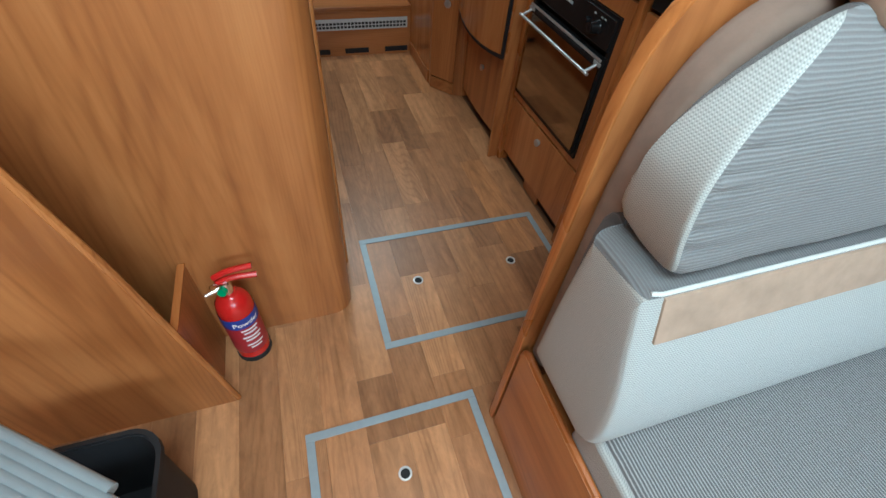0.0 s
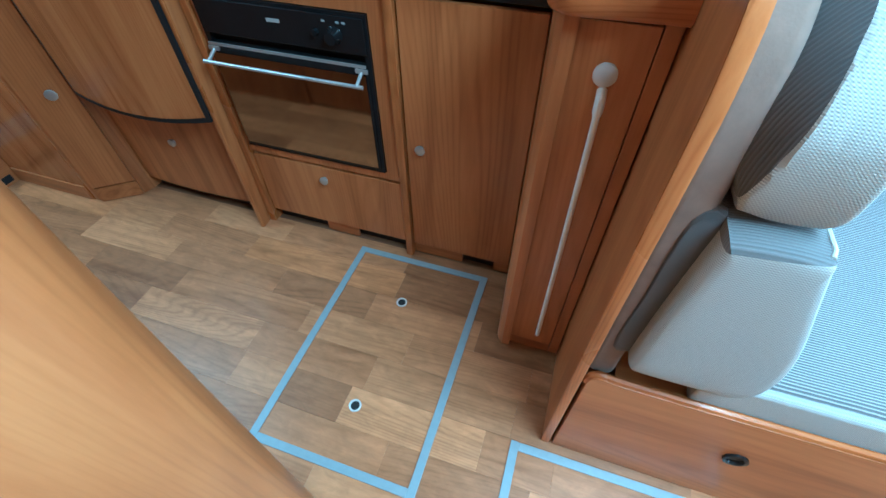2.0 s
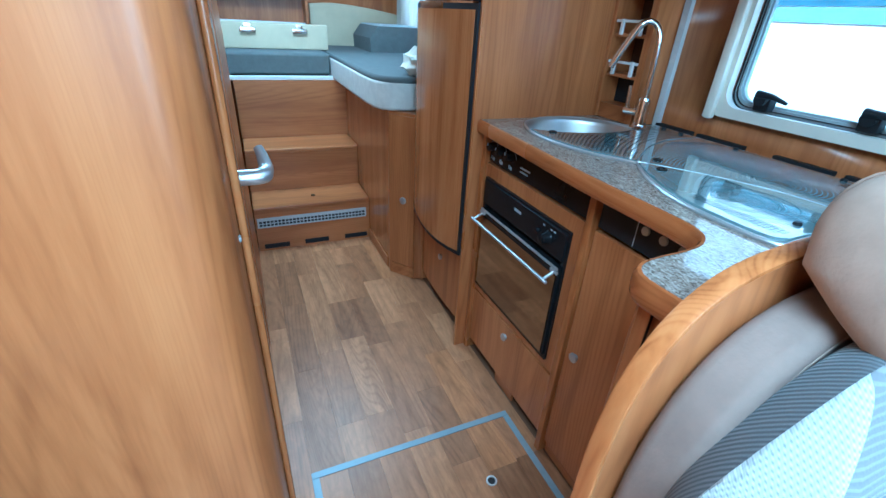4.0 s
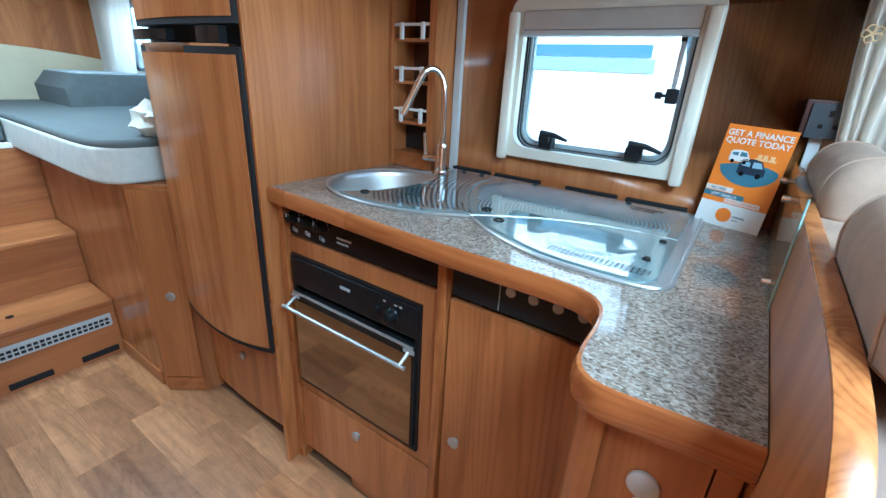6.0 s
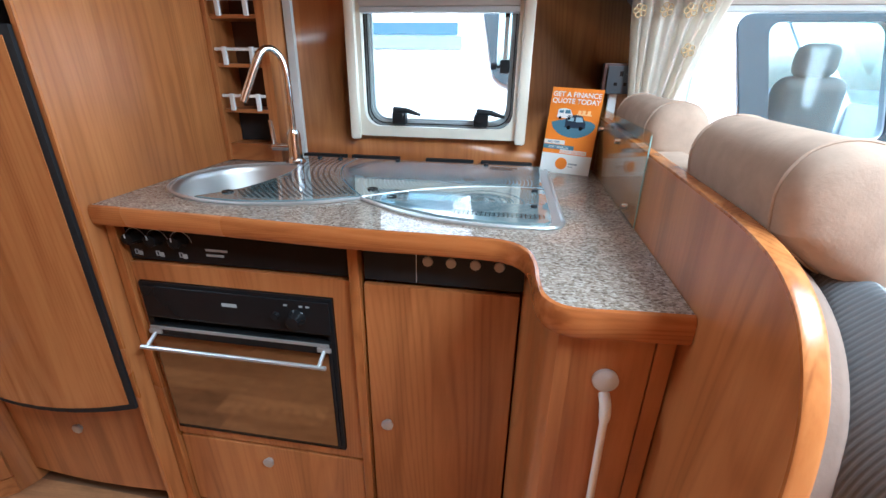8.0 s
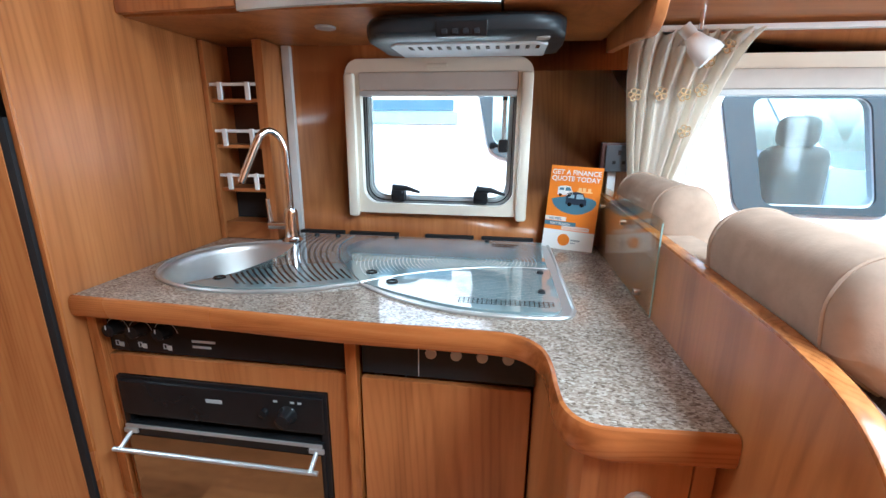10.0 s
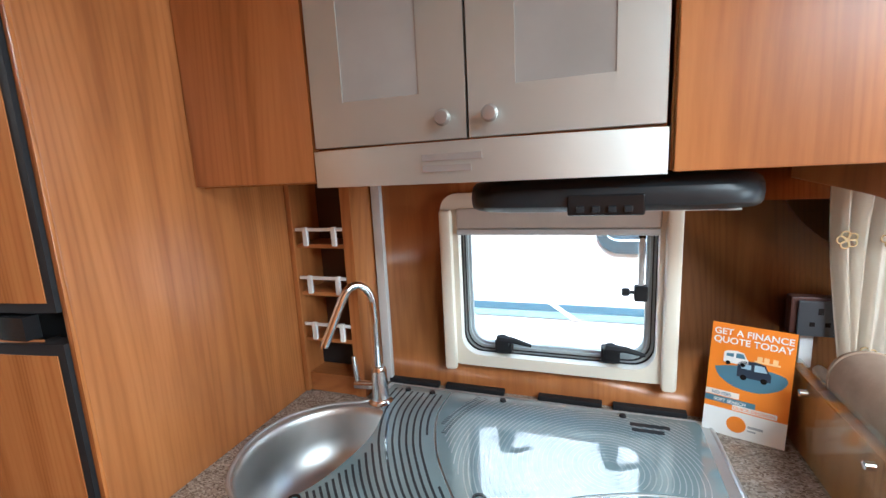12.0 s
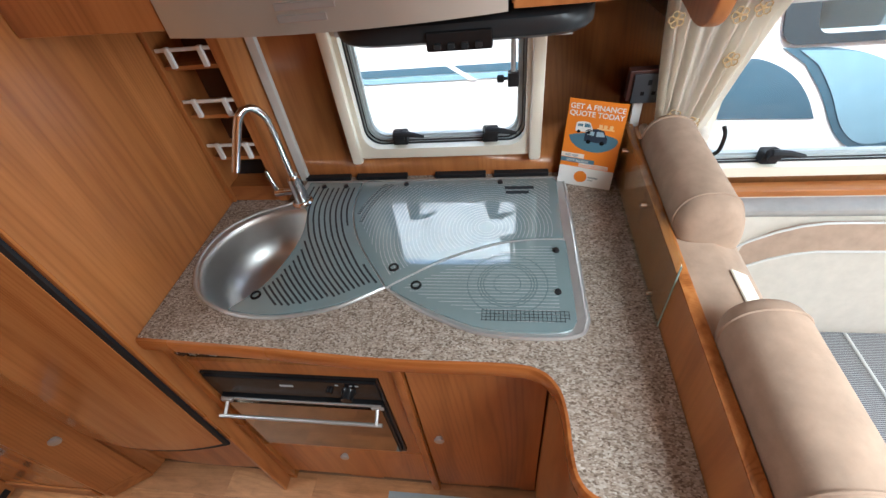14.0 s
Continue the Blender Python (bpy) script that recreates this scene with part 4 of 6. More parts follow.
# overhead cupboards
CX = 0.862
SATIN_KNOB = plain("satin_steel_knob", (0.52, 0.5, 0.48), 0.3, 0.75)
steel = thing("steel_wall_cabinet", "overhead cabinet with satin steel doors and frosted panes", "wall cabinet", (CX, 1.06, 1.466))
part("carcass", box(CX + 0.02, XR, 0.808, 1.312, 1.47, 1.95), WOOD_Z, steel)
for y0, y1, yk, fy in ((1.061, 1.309, 1.09, (1.129, 1.254)), (0.811, 1.057, 1.024, (0.868, 0.992))):
    fo = [(y0, 1.527), (y1, 1.527), (y1, 1.94), (y0, 1.94)]
    fi = [(fy[0], 1.592), (fy[1], 1.592), (fy[1], 1.88), (fy[0], 1.88)]
    d = part("door", ring_plate(fo, fi, "x", CX, CX + 0.016), STEEL_FRONT, steel, "satin steel door")
    part("frosted_pane", box(CX + 0.0015, CX + 0.011, fy[0] - 0.002, fy[1] + 0.002, 1.59, 1.882), FROST, d, "frosted glass pane")
    part("door_knob", lathe([(0, 0.024), (0.009, 0.0225), (0.0115, 0.017), (0.009, 0.011), (0.005, 0.008), (0.006, 0.0)], (CX, yk, 1.555), (-1, 0, 0), 20), SATIN_KNOB, d, "round steel knob")
part("fascia", bowed(0.808, 1.312, CX - 0.001, 0.028, 1.466, 1.522, 0.012, 14), STEEL_FRONT, steel, "bowed satin steel strip")
part("fascia_shelf", prism([(CX + 0.02, 0.809), (CX + 0.02, 1.311)] + [(CX - 0.028 * 4 * t * (1 - t) + 0.012, 0.808 + 0.504 * t) for t in np.linspace(0.98, 0.02, 12)], "z", 1.505, 1.515), WOOD_Y, steel)
for z, w in ((1.502, 0.085), (1.487, 0.07)):
    part("mark_bar", box(CX - 0.0303, CX - 0.0265, 1.118 - w, 1.118, z - 0.005, z + 0.004), plain("pale_mark", (0.36, 0.33, 0.31), 0.45, 0.5), steel, "embossed maker's mark")
for y in (1.2, 0.95):
    part("down_light", lathe([(0.024, 0.0), (0.022, -0.004), (0.016, -0.003), (0, -0.002)], (1.02, y, 1.468), seg=20), STEEL, steel, "small round down light, off")
left_cab = thing("corner_wall_cupboard", "plain cherry overhead cupboard beside the fridge housing", "wall cabinet", (CX, 1.45, 1.47))
part("carcass", box(CX + 0.045, XR, 1.316, 1.598, 1.472, 1.95), WOOD_Z, left_cab)
part("door", prism([(CX + 0.003, 1.317), (CX + 0.026, 1.598), (CX + 0.042, 1.598), (CX + 0.019, 1.317)], "z", 1.475, 1.945, 0.002), WOOD_Z, left_cab)
right_cab = thing("wall_cupboard", "cherry overhead cupboard with a rounded end board", "wall cabinet", (CX, 0.68, 1.465))
part("carcass", box(CX + 0.02, XR, 0.56, 0.803, 1.47, 1.95), WOOD_Z, right_cab)
part("door", box(CX, CX + 0.016, 0.552, 0.801, 1.468, 1.945, 0.002), WOOD_Z, right_cab)
end = curve2([(XR, 1.44), (1.0, 1.425), (0.92, 1.415), (0.875, 1.425), (0.852, 1.46), (0.846, 1.52)], 5) + [(0.846, 1.95), (XR, 1.95)]
eb = prism(end, "y", 0.528, 0.55, 0.004)
part("end_board", eb, WOOD_Z, right_cab, "rounded cherry end board")
hood = thing("cooker_hood", "black cooker hood with control slots and pale underside", "cooker hood", (1.0, 0.87, 1.42))
rows = []
for t in np.linspace(-1, 1, 33):
    full = max(0.0, 1 - abs(t) ** 7) ** (1 / 4) * 0.97 + 0.03
    xf, zt, zb = 1.1 - 0.222 * full, 1.438 + 0.027 * full ** 0.7, 1.438 - 0.022 * full ** 0.7
    rows.append([(px, 0.88 + 0.208 * t, pz) for px, pz in ((1.1, zb), (1.1, zt), (xf + 0.05 * full, zt), (xf + 0.02 * full, zt - 0.005 * full), (xf + 0.004, zt - 0.015 * full), (xf, 1.438), (xf + 0.004, zb + 0.01 * full), (xf + 0.018 * full, zb + 0.002 * full), (xf + 0.04 * full, zb))])
hb_ = bmesh.new()
sects = [[hb_.verts.new(p) for p in row] for row in rows]
for r, q in zip(sects, sects[1:]):
    for j in range(9):
        hb_.faces.new((r[j], r[(j + 1) % 9], q[(j + 1) % 9], q[j]))
hb_.faces.new(sects[0])
hb_.faces.new(sects[-1])
part("body", hb_, CHARCOAL, hood)
part("underside", prism([(1.09, 0.715), (0.96, 0.715), (0.94, 0.74), (0.935, 0.87), (0.94, 1.02), (0.96, 1.035), (1.09, 1.035)], "z", 1.4125, 1.4172, 0.001), GREY_PL, hood, "pale grey slotted underside")
for k in range(14):
    part("slot", box(0.96, 0.99, 0.73 + 0.02 * k, 0.738 + 0.02 * k, 1.4112, 1.4127), BLACK, hood)
part("control_block", box(0.874, 0.89, 0.83, 0.927, 1.414, 1.442, 0.003), BLACK, hood)
for y in (0.85, 0.87, 0.89, 0.91):
    part("slider", box(0.869, 0.876, y - 0.005, y + 0.005, 1.419, 1.427, 0.001), CHARCOAL, hood)
part("lamp_window", box(0.905, 0.93, 0.715, 0.74, 1.4155, 1.4185, 0.001), FROST, hood)

# ---- dinette bench and partition ----
partition = thing("dinette_partition", "cherry partition board with a rounded orange edge behind the bench", "partition", (0.7, 0.51, 0))
arch = [(0.232, 0.0), (0.232, 0.80)] + curve2([(0.232, 0.80), (0.234, 0.89), (0.245, 0.955), (0.265, 1.0), (0.295, 1.033), (0.34, 1.054), (0.41, 1.064), (0.5, 1.067)], 5)[1:] + [(XR, 1.08), (XR, 0.0)]
part("board", prism(arch, "y", 0.509, 0.5255, 0.002), WOOD_Z, partition)
lip = [Vector((u - 0.001, 0.5172, v)) for u, v in arch[:-1]]


def flat_band(path, half, thick):
    """A flat edging strip along a path in the plane of the board."""
    b = bmesh.new()
    rows = []
    for k, p in enumerate(path):
        d = (path[min(k + 1, len(path) - 1)] - path[max(k - 1, 0)]).normalized()
        n = Vector((d.z, 0, -d.x))
        n = -n
        rows.append([b.verts.new(p + n * u + Vector((0, w, 0))) for u, w in ((-0.001, half), (thick * 0.7, half), (thick, half * 0.6), (thick, -half * 0.6), (thick * 0.7, -half), (-0.001, -half))])
    for r, q in zip(rows, rows[1:]):
        for j in range(len(r)):
            b.faces.new((r[j], r[(j + 1) % len(r)], q[(j + 1) % len(r)], q[j]))
    b.faces.new(rows[0])
    b.faces.new(rows[-1])
    return b


part("edging", flat_band(lip, 0.0095, 0.004), EDGE_Z, partition, "glossy orange cherry edging")
pad = [(0.253, 0.36), (0.253, 0.78)] + curve2([(0.253, 0.78), (0.259, 0.86), (0.274, 0.925), (0.299, 0.973), (0.334, 1.006), (0.38, 1.026), (0.44, 1.036), (0.52, 1.042)], 4)[1:] + [(XR - 0.03, 1.05), (XR - 0.03, 0.36)]
part("padding", prism(pad, "y", 0.456, 0.5075, 0.014, 4), TAUPE, partition, "taupe suede padding on the bench side")

part("seam", tube([(u + 0.019, 0.4565, v - 0.008) for u, v in pad[1:-2]], 0.0016, 6), TAUPE, partition, "sewn seam of the padding")

glass = thing("splash_guard", "clear glass splash guard fixed to the partition", "glass guard", (0.97, 0.53, TOPZ))
part("pane", prism(rounded(0.735, 1.2, TOPZ + 0.001, 1.11, 0.01), "y", 0.5285, 0.5335), SPLASH, glass)
part("pane_edge", tube([(0.735, 0.531, TOPZ + 0.004), (0.735, 0.531, 1.105)], 0.0016, 6), plain("green_glass_edge", (0.3, 0.4, 0.36), 0.1), glass, "pale green polished edge")
for x, z in ((0.795, 0.965), (0.94, 1.065), (1.14, 1.065)):
    part("fixing_pin", lathe([(0, 0.012), (0.006, 0.011), (0.007, 0.0)], (x, 0.534, z), (0, 1, 0), 14), CHROME, glass, "chrome fixing pin")


base = thing("dinette_bench", "cherry bench box with a rounded front board and black lock", "bench", (0.25, 0.0, 0))
bb = [(0.5, 0.0), (0.5, 0.34)] + curve2([(0.5, 0.34), (0.495, 0.362), (0.478, 0.372), (0.44, 0.368), (0.3, 0.366)], 4)[1:] + [(-0.95, 0.372), (-0.95, 0.0)]
part("front_board", prism(bb, "x", 0.228, 0.246, 0.003), WOOD_Y, base)
part("edging", tube([(0.237, y, z + 0.001) for y, z in bb[1:-1]], 0.0075, 8), EDGE, base, "orange cherry edging")
part("seat_board", box(0.25, XR - 0.005, -0.95, 0.45, 0.33, 0.35), WOOD_Y, base)
part("lock", lathe([(0.022, 0.0), (0.022, 0.005), (0.016, 0.006), (0.013, 0.001), (0, 0.001)], (0.228, 0.19, 0.225), (-1, 0, 0), 24), BLACK, base, "black oval push lock")

seat = thing("bench_seat_cushion", "grey pinstriped bench seat cushion with soft rounded front", "cushion", (0.7, -0.2, 0.352))
sc = rounded(0.25, XR - 0.03, 0.352, 0.452, 0.035)
part("cover", prism(sc, "y", -0.93, 0.33, 0.02, 3), SEAT_LINE, seat)
part("border", prism(rounded(0.246, 0.275, 0.355, 0.44, 0.013), "y", -0.92, 0.33, 0.008), WHITE_RIB, seat, "pale ribbed front border")

part("piping", tube([(0.262, -0.185, 0.448), (0.29, -0.186, 0.4535), (XR - 0.06, -0.18, 0.4535)], 0.0045, 8), PIPING, seat, "pale piping between the seat panels")

lum = thing("lumbar_cushion", "lower back cushion in white ribbed cloth with a tan suede band", "cushion", (0.7, 0.39, 0.45))
prof_l = [(0.458, 0.455), (0.455, 0.6), (0.447, 0.755), (0.442, 0.769), (0.39, 0.773), (0.345, 0.769), (0.338, 0.758), (0.318, 0.7), (0.29, 0.62), (0.273, 0.54), (0.277, 0.48), (0.3, 0.452), (0.32, 0.448), (0.44, 0.448)]


def loft(sections, bm=None):
    b = bm or bmesh.new()
    rows = [[b.verts.new(p) for p in s] for s in sections]
    n = len(rows[0])
    for r, q in zip(rows, rows[1:]):
        for j in range(n):
            b.faces.new((r[j], r[(j + 1) % n], q[(j + 1) % n], q[j]))
    b.faces.new(rows[0])
    b.faces.new(rows[-1])
    return b


DOME = [(0.0, 0.04), (0.01, 0.3), (0.05, 0.55), (0.13, 0.74), (0.28, 0.88), (0.5, 0.955), (0.75, 0.99), (1.0, 1.0)]


FLAT = [(0.0, 0.5), (0.015, 0.8), (0.06, 0.91), (0.16, 0.955), (0.36, 0.98), (0.65, 0.994), (1.0, 1.0)]


def soft_block(profile, x0, x1, end=0.03, dome=DOME):
    """A cushion swept along x with rounded ends; profile in (y, z)."""
    pr = curve2(profile + [profile[0]], 4)[:-1]
    cy = sum(p[0] for p in pr) / len(pr)
    cz = sum(p[1] for p in pr) / len(pr)
    secs = [(x0 + end * f, s) for f, s in dome]
    inner = [(x0 + end + (x1 - x0 - 2 * end) * k / 10, 1.0) for k in range(1, 10)]
    tail = [(x1 - (x - x0), s) for x, s in reversed(secs)]
    return loft([[(x, cy + (y - cy) * s, cz + (z - cz) * s) for y, z in pr] for x, s in secs + inner + tail])


for cloth, top, words in ((WHITE_RIB, False, "white ribbed cover"), (GREY_LINE_X, True, "grey ribbed top and rear edge")):
    half = soft_block(prof_l, 0.21, XR - 0.04, 0.03, FLAT)
    bmesh.ops.bisect_plane(half, geom=half.verts[:] + half.edges[:] + half.faces[:], plane_co=(0.3, 0.345, 0.763), plane_no=(0, 0.1, 1), clear_outer=not top, clear_inner=top)
    part("cover", half, cloth, lum, words)
face = [(y, z) for y, z in curve2(prof_l + [prof_l[0]], 6)[:-1] if y < 0.36 and 0.69 < z < 0.764]
face.sort(key=lambda q: -q[1])
strip = [(y - 0.0035, z) for y, z in face] + [(y + 0.004, z) for y, z in reversed(face)]
part("suede_band", prism(strip, "x", 0.24, XR - 0.06, 0.0008), SUEDE, lum, "tan suede band")
part("piping", tube([(0.224, 0.345, 0.767), (0.236, 0.341, 0.768), (XR - 0.06, 0.341, 0.768)], 0.003, 8), PIPING, lum, "white piping")

back = thing("back_cushion", "upper back cushion in grey ribbed cloth with white sides", "cushion", (0.7, 0.4, 0.75))
side = [(0.446, 0.785), (0.47, 0.85), (0.462, 0.95), (0.45, 1.02), (0.418, 1.03), (0.388, 0.99), (0.364, 0.92), (0.351, 0.84), (0.352, 0.786), (0.4, 0.776)]
def cushion_sections():
    """Rows of the back cushion from its outer end, which leans in towards the top, to its inner end."""
    pr = curve2(side + [side[0]], 10)[:-1]
    cy, cz = 0.41, 0.88
    secs = []
    spots = [(0.0, 0.04), (0.0, 0.2), (0.0, 0.35), (0.0, 0.5), (0.0, 0.62), (0.0, 0.74), (0.0, 0.84), (0.0005, 0.91), (0.002, 0.95), (0.005, 0.972), (0.013, 0.99), (0.03, 1.0)] + [(0.036 + 0.82 * (k / 10) ** 1.6, 1.0 + 0.012 * math.sin(k * 1.9)) for k in range(1, 11)] + [(0.88, 0.95), (0.9, 0.85)]
    for dx, s in spots:
        row = []
        for py, pz in pr:
            y, z = cy + (py - cy) * s, cz + (pz - cz) * s
            bulge = 0.225 + (0.03 if z < 0.88 else 0.075) * ((z - 0.88) / 0.12) ** 2
            tuck = 1.6 * max(0.0, y - 0.442 + 0.14 * (z - 0.87))
            y += 0.0035 * math.sin(z * 150 + 9 * math.sin(z * 21)) * math.exp(-dx / 0.06) if 0.01 < dx and py < 0.41 else 0.0
            row.append((dx + 0.248 + (bulge - 0.248 + tuck) * (1 - dx / 0.9), y, z))
        secs.append(row)
    return secs


def cushion_piece(rows, rear, cap):
    """One sewn panel of the back cushion, cut along its seams."""
    b = bmesh.new()
    secs = cushion_sections()
    vs = [[b.verts.new(p) for p in secs[r]] for r in rows]
    n = len(vs[0])
    for r, q in zip(vs, vs[1:]):
        for j in range(n):
            f = (r[j], r[(j + 1) % n], q[(j + 1) % n], q[j])
            b.faces.new(f)
    if cap:
        b.faces.new(vs[0])
    bmesh.ops.bisect_plane(b, geom=b.verts[:] + b.edges[:] + b.faces[:], plane_co=(0.3, 0.444, 0.87), plane_no=(0, 1, 0.14), clear_outer=not rear, clear_inner=rear)
    return b


part("side_panel", cushion_piece(range(0, 10), False, True), WHITE_RIB, back, "white ribbed end panel")
part("cover", cushion_piece(range(9, 24), False, False), GREY_LINE, back)
# both rear covers take the darkened cloth as their shade
part("rear_cover", cushion_piece(range(0, 24), True, True), SHADED_LINE, back, "grey ribbed rear cover, toned down for shade")
part("rear_cover", soft_block([(0.44, 0.45), (0.484, 0.45), (0.482, 0.6), (0.478, 0.762), (0.44, 0.762), (0.44, 0.6)], 0.248, 1.2, 0.02, FLAT), SHADED_LINE, lum, "grey rear cover, toned down for shade")

for x0, x1 in ((0.36, 0.652), (0.83, 1.17)):
    bol = thing("headrest_bolster", "tan suede bolster headrest resting on the partition top", "headrest", ((x0 + x1) / 2, 0.44, 1.03), "bolster headrests")
    pr = [(0.505, 1.064), (0.508, 1.108), (0.491, 1.14), (0.456, 1.152), (0.415, 1.14), (0.392, 1.1), (0.386, 1.05), (0.394, 1.018), (0.418, 1.01), (0.46, 1.03)]
    loop = curve2(pr + [pr[0]], 4)
    part("roll", soft_block(pr, x0, x1, 0.042), SUEDE, bol)
    for xs in (x0 + 0.036, x1 - 0.036):
        part("seam", tube([(xs, y, z) for y, z in loop], 0.0022, 6, cap=False), SUEDE, bol)

wc = thing("wall_cushion", "cream back cushion with a curved tan band along the outer wall", "cushion", (1.14, -0.3, 0.45))
wp = [(1.215, 0.45), (1.21, 0.86), (1.17, 0.885), (1.13, 0.86), (1.105, 0.77), (1.08, 0.6), (1.075, 0.46)]
bmw = loft([[(x + 0.0, y, z) for x, z in curve2(wp + [wp[0]], 3)[:-1]] for y in np.linspace(0.30, -0.95, 14)])
part("cover", bmw, plain("cream_cloth", (0.52, 0.47, 0.4), 0.9, 0, 0.06, 30, 0.2), wc)
bmb = bmesh.new()
rows = []
for y in np.linspace(0.24, -0.93, 24):
    sag = 0.10 * max(0.0, (y - 0.02) / 0.22) ** 2
    rows.append([bmb.verts.new(p) for p in ((1.098, y, 0.788 - sag), (1.118, y, 0.862 - sag), (1.11, y, 0.862 - sag), (1.09, y, 0.786 - sag))])
for r, q in zip(rows, rows[1:]):
    for j in range(4):
        bmb.faces.new((r[j], r[(j + 1) % 4], q[(j + 1) % 4], q[j]))
part("suede_band", bmb, SUEDE, wc, "curved tan suede band")

TOPGREY = plain("grey_cushion_top", (0.3, 0.28, 0.26), 0.95, 0, 0.08, 30, 0.2)
part("top_cover", box(1.125, 1.213, -0.94, 0.28, 0.866, 0.89, 0.01), TOPGREY, wc, "grey cloth top")
for dz, dx in ((0.864, 1.108), (0.786, 1.088)):
    part("piping", tube([(dx, y, dz - 0.10 * max(0.0, (y - 0.02) / 0.22) ** 2) for y in np.linspace(0.24, -0.93, 24)], 0.003, 6), PIPING, wc, "white piping")
yoke = [(0.507, 1.05), (0.45, 1.052), (0.41, 1.03), (0.375, 0.985), (0.355, 0.93), (0.343, 0.933), (0.36, 0.995), (0.398, 1.043), (0.444, 1.066), (0.507, 1.062)]
part("head_padding", prism(yoke, "x", 0.63, 1.17, 0.003), SUEDE, partition, "tan suede flap over the cushion top")
lab = prism([(0.406, 1.0505), (0.436, 1.0655), (0.434, 1.0675), (0.405, 1.0525)], "x", 0.69, 0.765)
part("care_label", lab, CREAM, partition, "cream cloth label")

# curtain
cu = thing("window_curtain", "cream curtain with small brown flowers, tied back beside the window", "curtain", (1.19, 0.42, 1.08))
bmc = bmesh.new()
rows = []
NU, NV = 90, 26
for j in range(NV + 1):
    v = j / NV
    z = 1.475 - 0.40 * v
    left = 0.505 - 0.035 * v ** 1.5
    right = 0.215 + 0.155 * min(1.0, v * 1.05) ** 0.8
    if v > 0.93:
        right += 0.02 * (v - 0.93) / 0.07
    row = []
    for k in range(NU + 1):
        u = k / NU
        y = left + (right - left) * u
        amp = 0.014 * (1 - 0.45 * v)
        x = 1.195 + amp * (1 + 0.4 * math.sin(7.1 * u + 1.3)) * math.sin(u * 2 * math.pi * 8 + 1.6 * math.sin(6.3 * u) + 0.7 * math.sin(5 * v)) + 0.006 * math.sin(u * 2 * math.pi * 4.3 + 2 * v) - 0.012 * v
        if j < 2:
            x += 0.009 * math.sin(u * 97 + 2 * math.sin(11 * u)) - 0.006 * (2 - j)
            z2 = z + 0.006 * math.sin(u * 60)
        else:
            z2 = z
        row.append(bmc.verts.new((x, y, z2)))
    rows.append(row)
for r, q in zip(rows, rows[1:]):
    for k in range(NU):
        bmc.faces.new((r[k], r[k + 1], q[k + 1], q[k]))
bmesh.ops.solidify(bmc, geom=bmc.faces[:], thickness=0.0015)
part("cloth", bmc, CLOTH, cu)
FLOWER = plain("brown_flower_print", (0.5, 0.35, 0.18), 0.95)
for y, z in ((0.485, 1.335), (0.425, 1.337), (0.372, 1.335), (0.335, 1.345), (0.36, 1.25), (0.44, 1.13), (0.395, 1.11), (0.29, 1.44), (0.33, 1.41)):
    b = bmesh.new()
    for a in range(5):
        t = a * 2 * math.pi / 5
        cy, cz = y + 0.009 * math.cos(t), z + 0.009 * math.sin(t)
        tube([(1.176, cy + 0.0062 * math.cos(s), cz + 0.0062 * math.sin(s)) for s in np.linspace(0, 2 * math.pi, 13)], 0.0014, 5, b, cap=False)
    lathe([(0, 0.001), (0.004, 0)], (1.176, y, z), (-1, 0, 0), 8, b)
    part("flower_print", b, FLOWER, cu, "small brown printed flower")
part("tie_back", tube(smooth_path([(1.235, 0.48, 1.07), (1.165, 0.475, 1.075), (1.158, 0.42, 1.072), (1.165, 0.365, 1.078), (1.235, 0.36, 1.08)], 4), 0.011, 10), CLOTH, cu, "cream tie-back")
rail = thing("curtain_rail", "white curtain rail over the dinette window", "curtain rail", (1.2, 0.0, 1.48))
part("rail", box(1.19, 1.21, -1.1, 0.5, 1.478, 1.49, 0.002), WHITE, rail)

# reading lamp
lamp = thing("reading_lamp", "small white spot lamp on a chrome arm under the cupboard", "lamp", (1.1, 0.4, 1.45))
part("arm", tube([(1.1, 0.385, 1.5), (1.1, 0.385, 1.462)], 0.005, 10), CHROME, lamp)
part("socket", tube([(1.1, 0.42, 1.468), (1.095, 0.395, 1.44)], 0.0145, 16), GREY_PL, lamp, "grey ribbed lamp holder")
part("shade", tube([(1.098, 0.402, 1.448), (1.094, 0.388, 1.43), (1.088, 0.368, 1.412), (1.085, 0.36, 1.404)], [0.016, 0.024, 0.031, 0.03], 20), WHITE, lamp, "white bell shade")

# overhead lockers along the dinette
lock = thing("dinette_wall_cupboard", "cherry overhead locker above the dinette window", "wall cabinet", (1.0, -0.3, 1.5))
part("carcass", box(0.955, XR, -1.6, 0.525, 1.50, 1.95), WOOD_Y, lock)
part("door", box(0.937, 0.953, -0.9, 0.522, 1.535, 1.945, 0.003), WOOD_Y, lock)
part("lower_rail", box(0.935, 0.955, -1.6, 0.524, 1.497, 1.53, 0.006), EDGE, lock, "orange cherry lower rail")

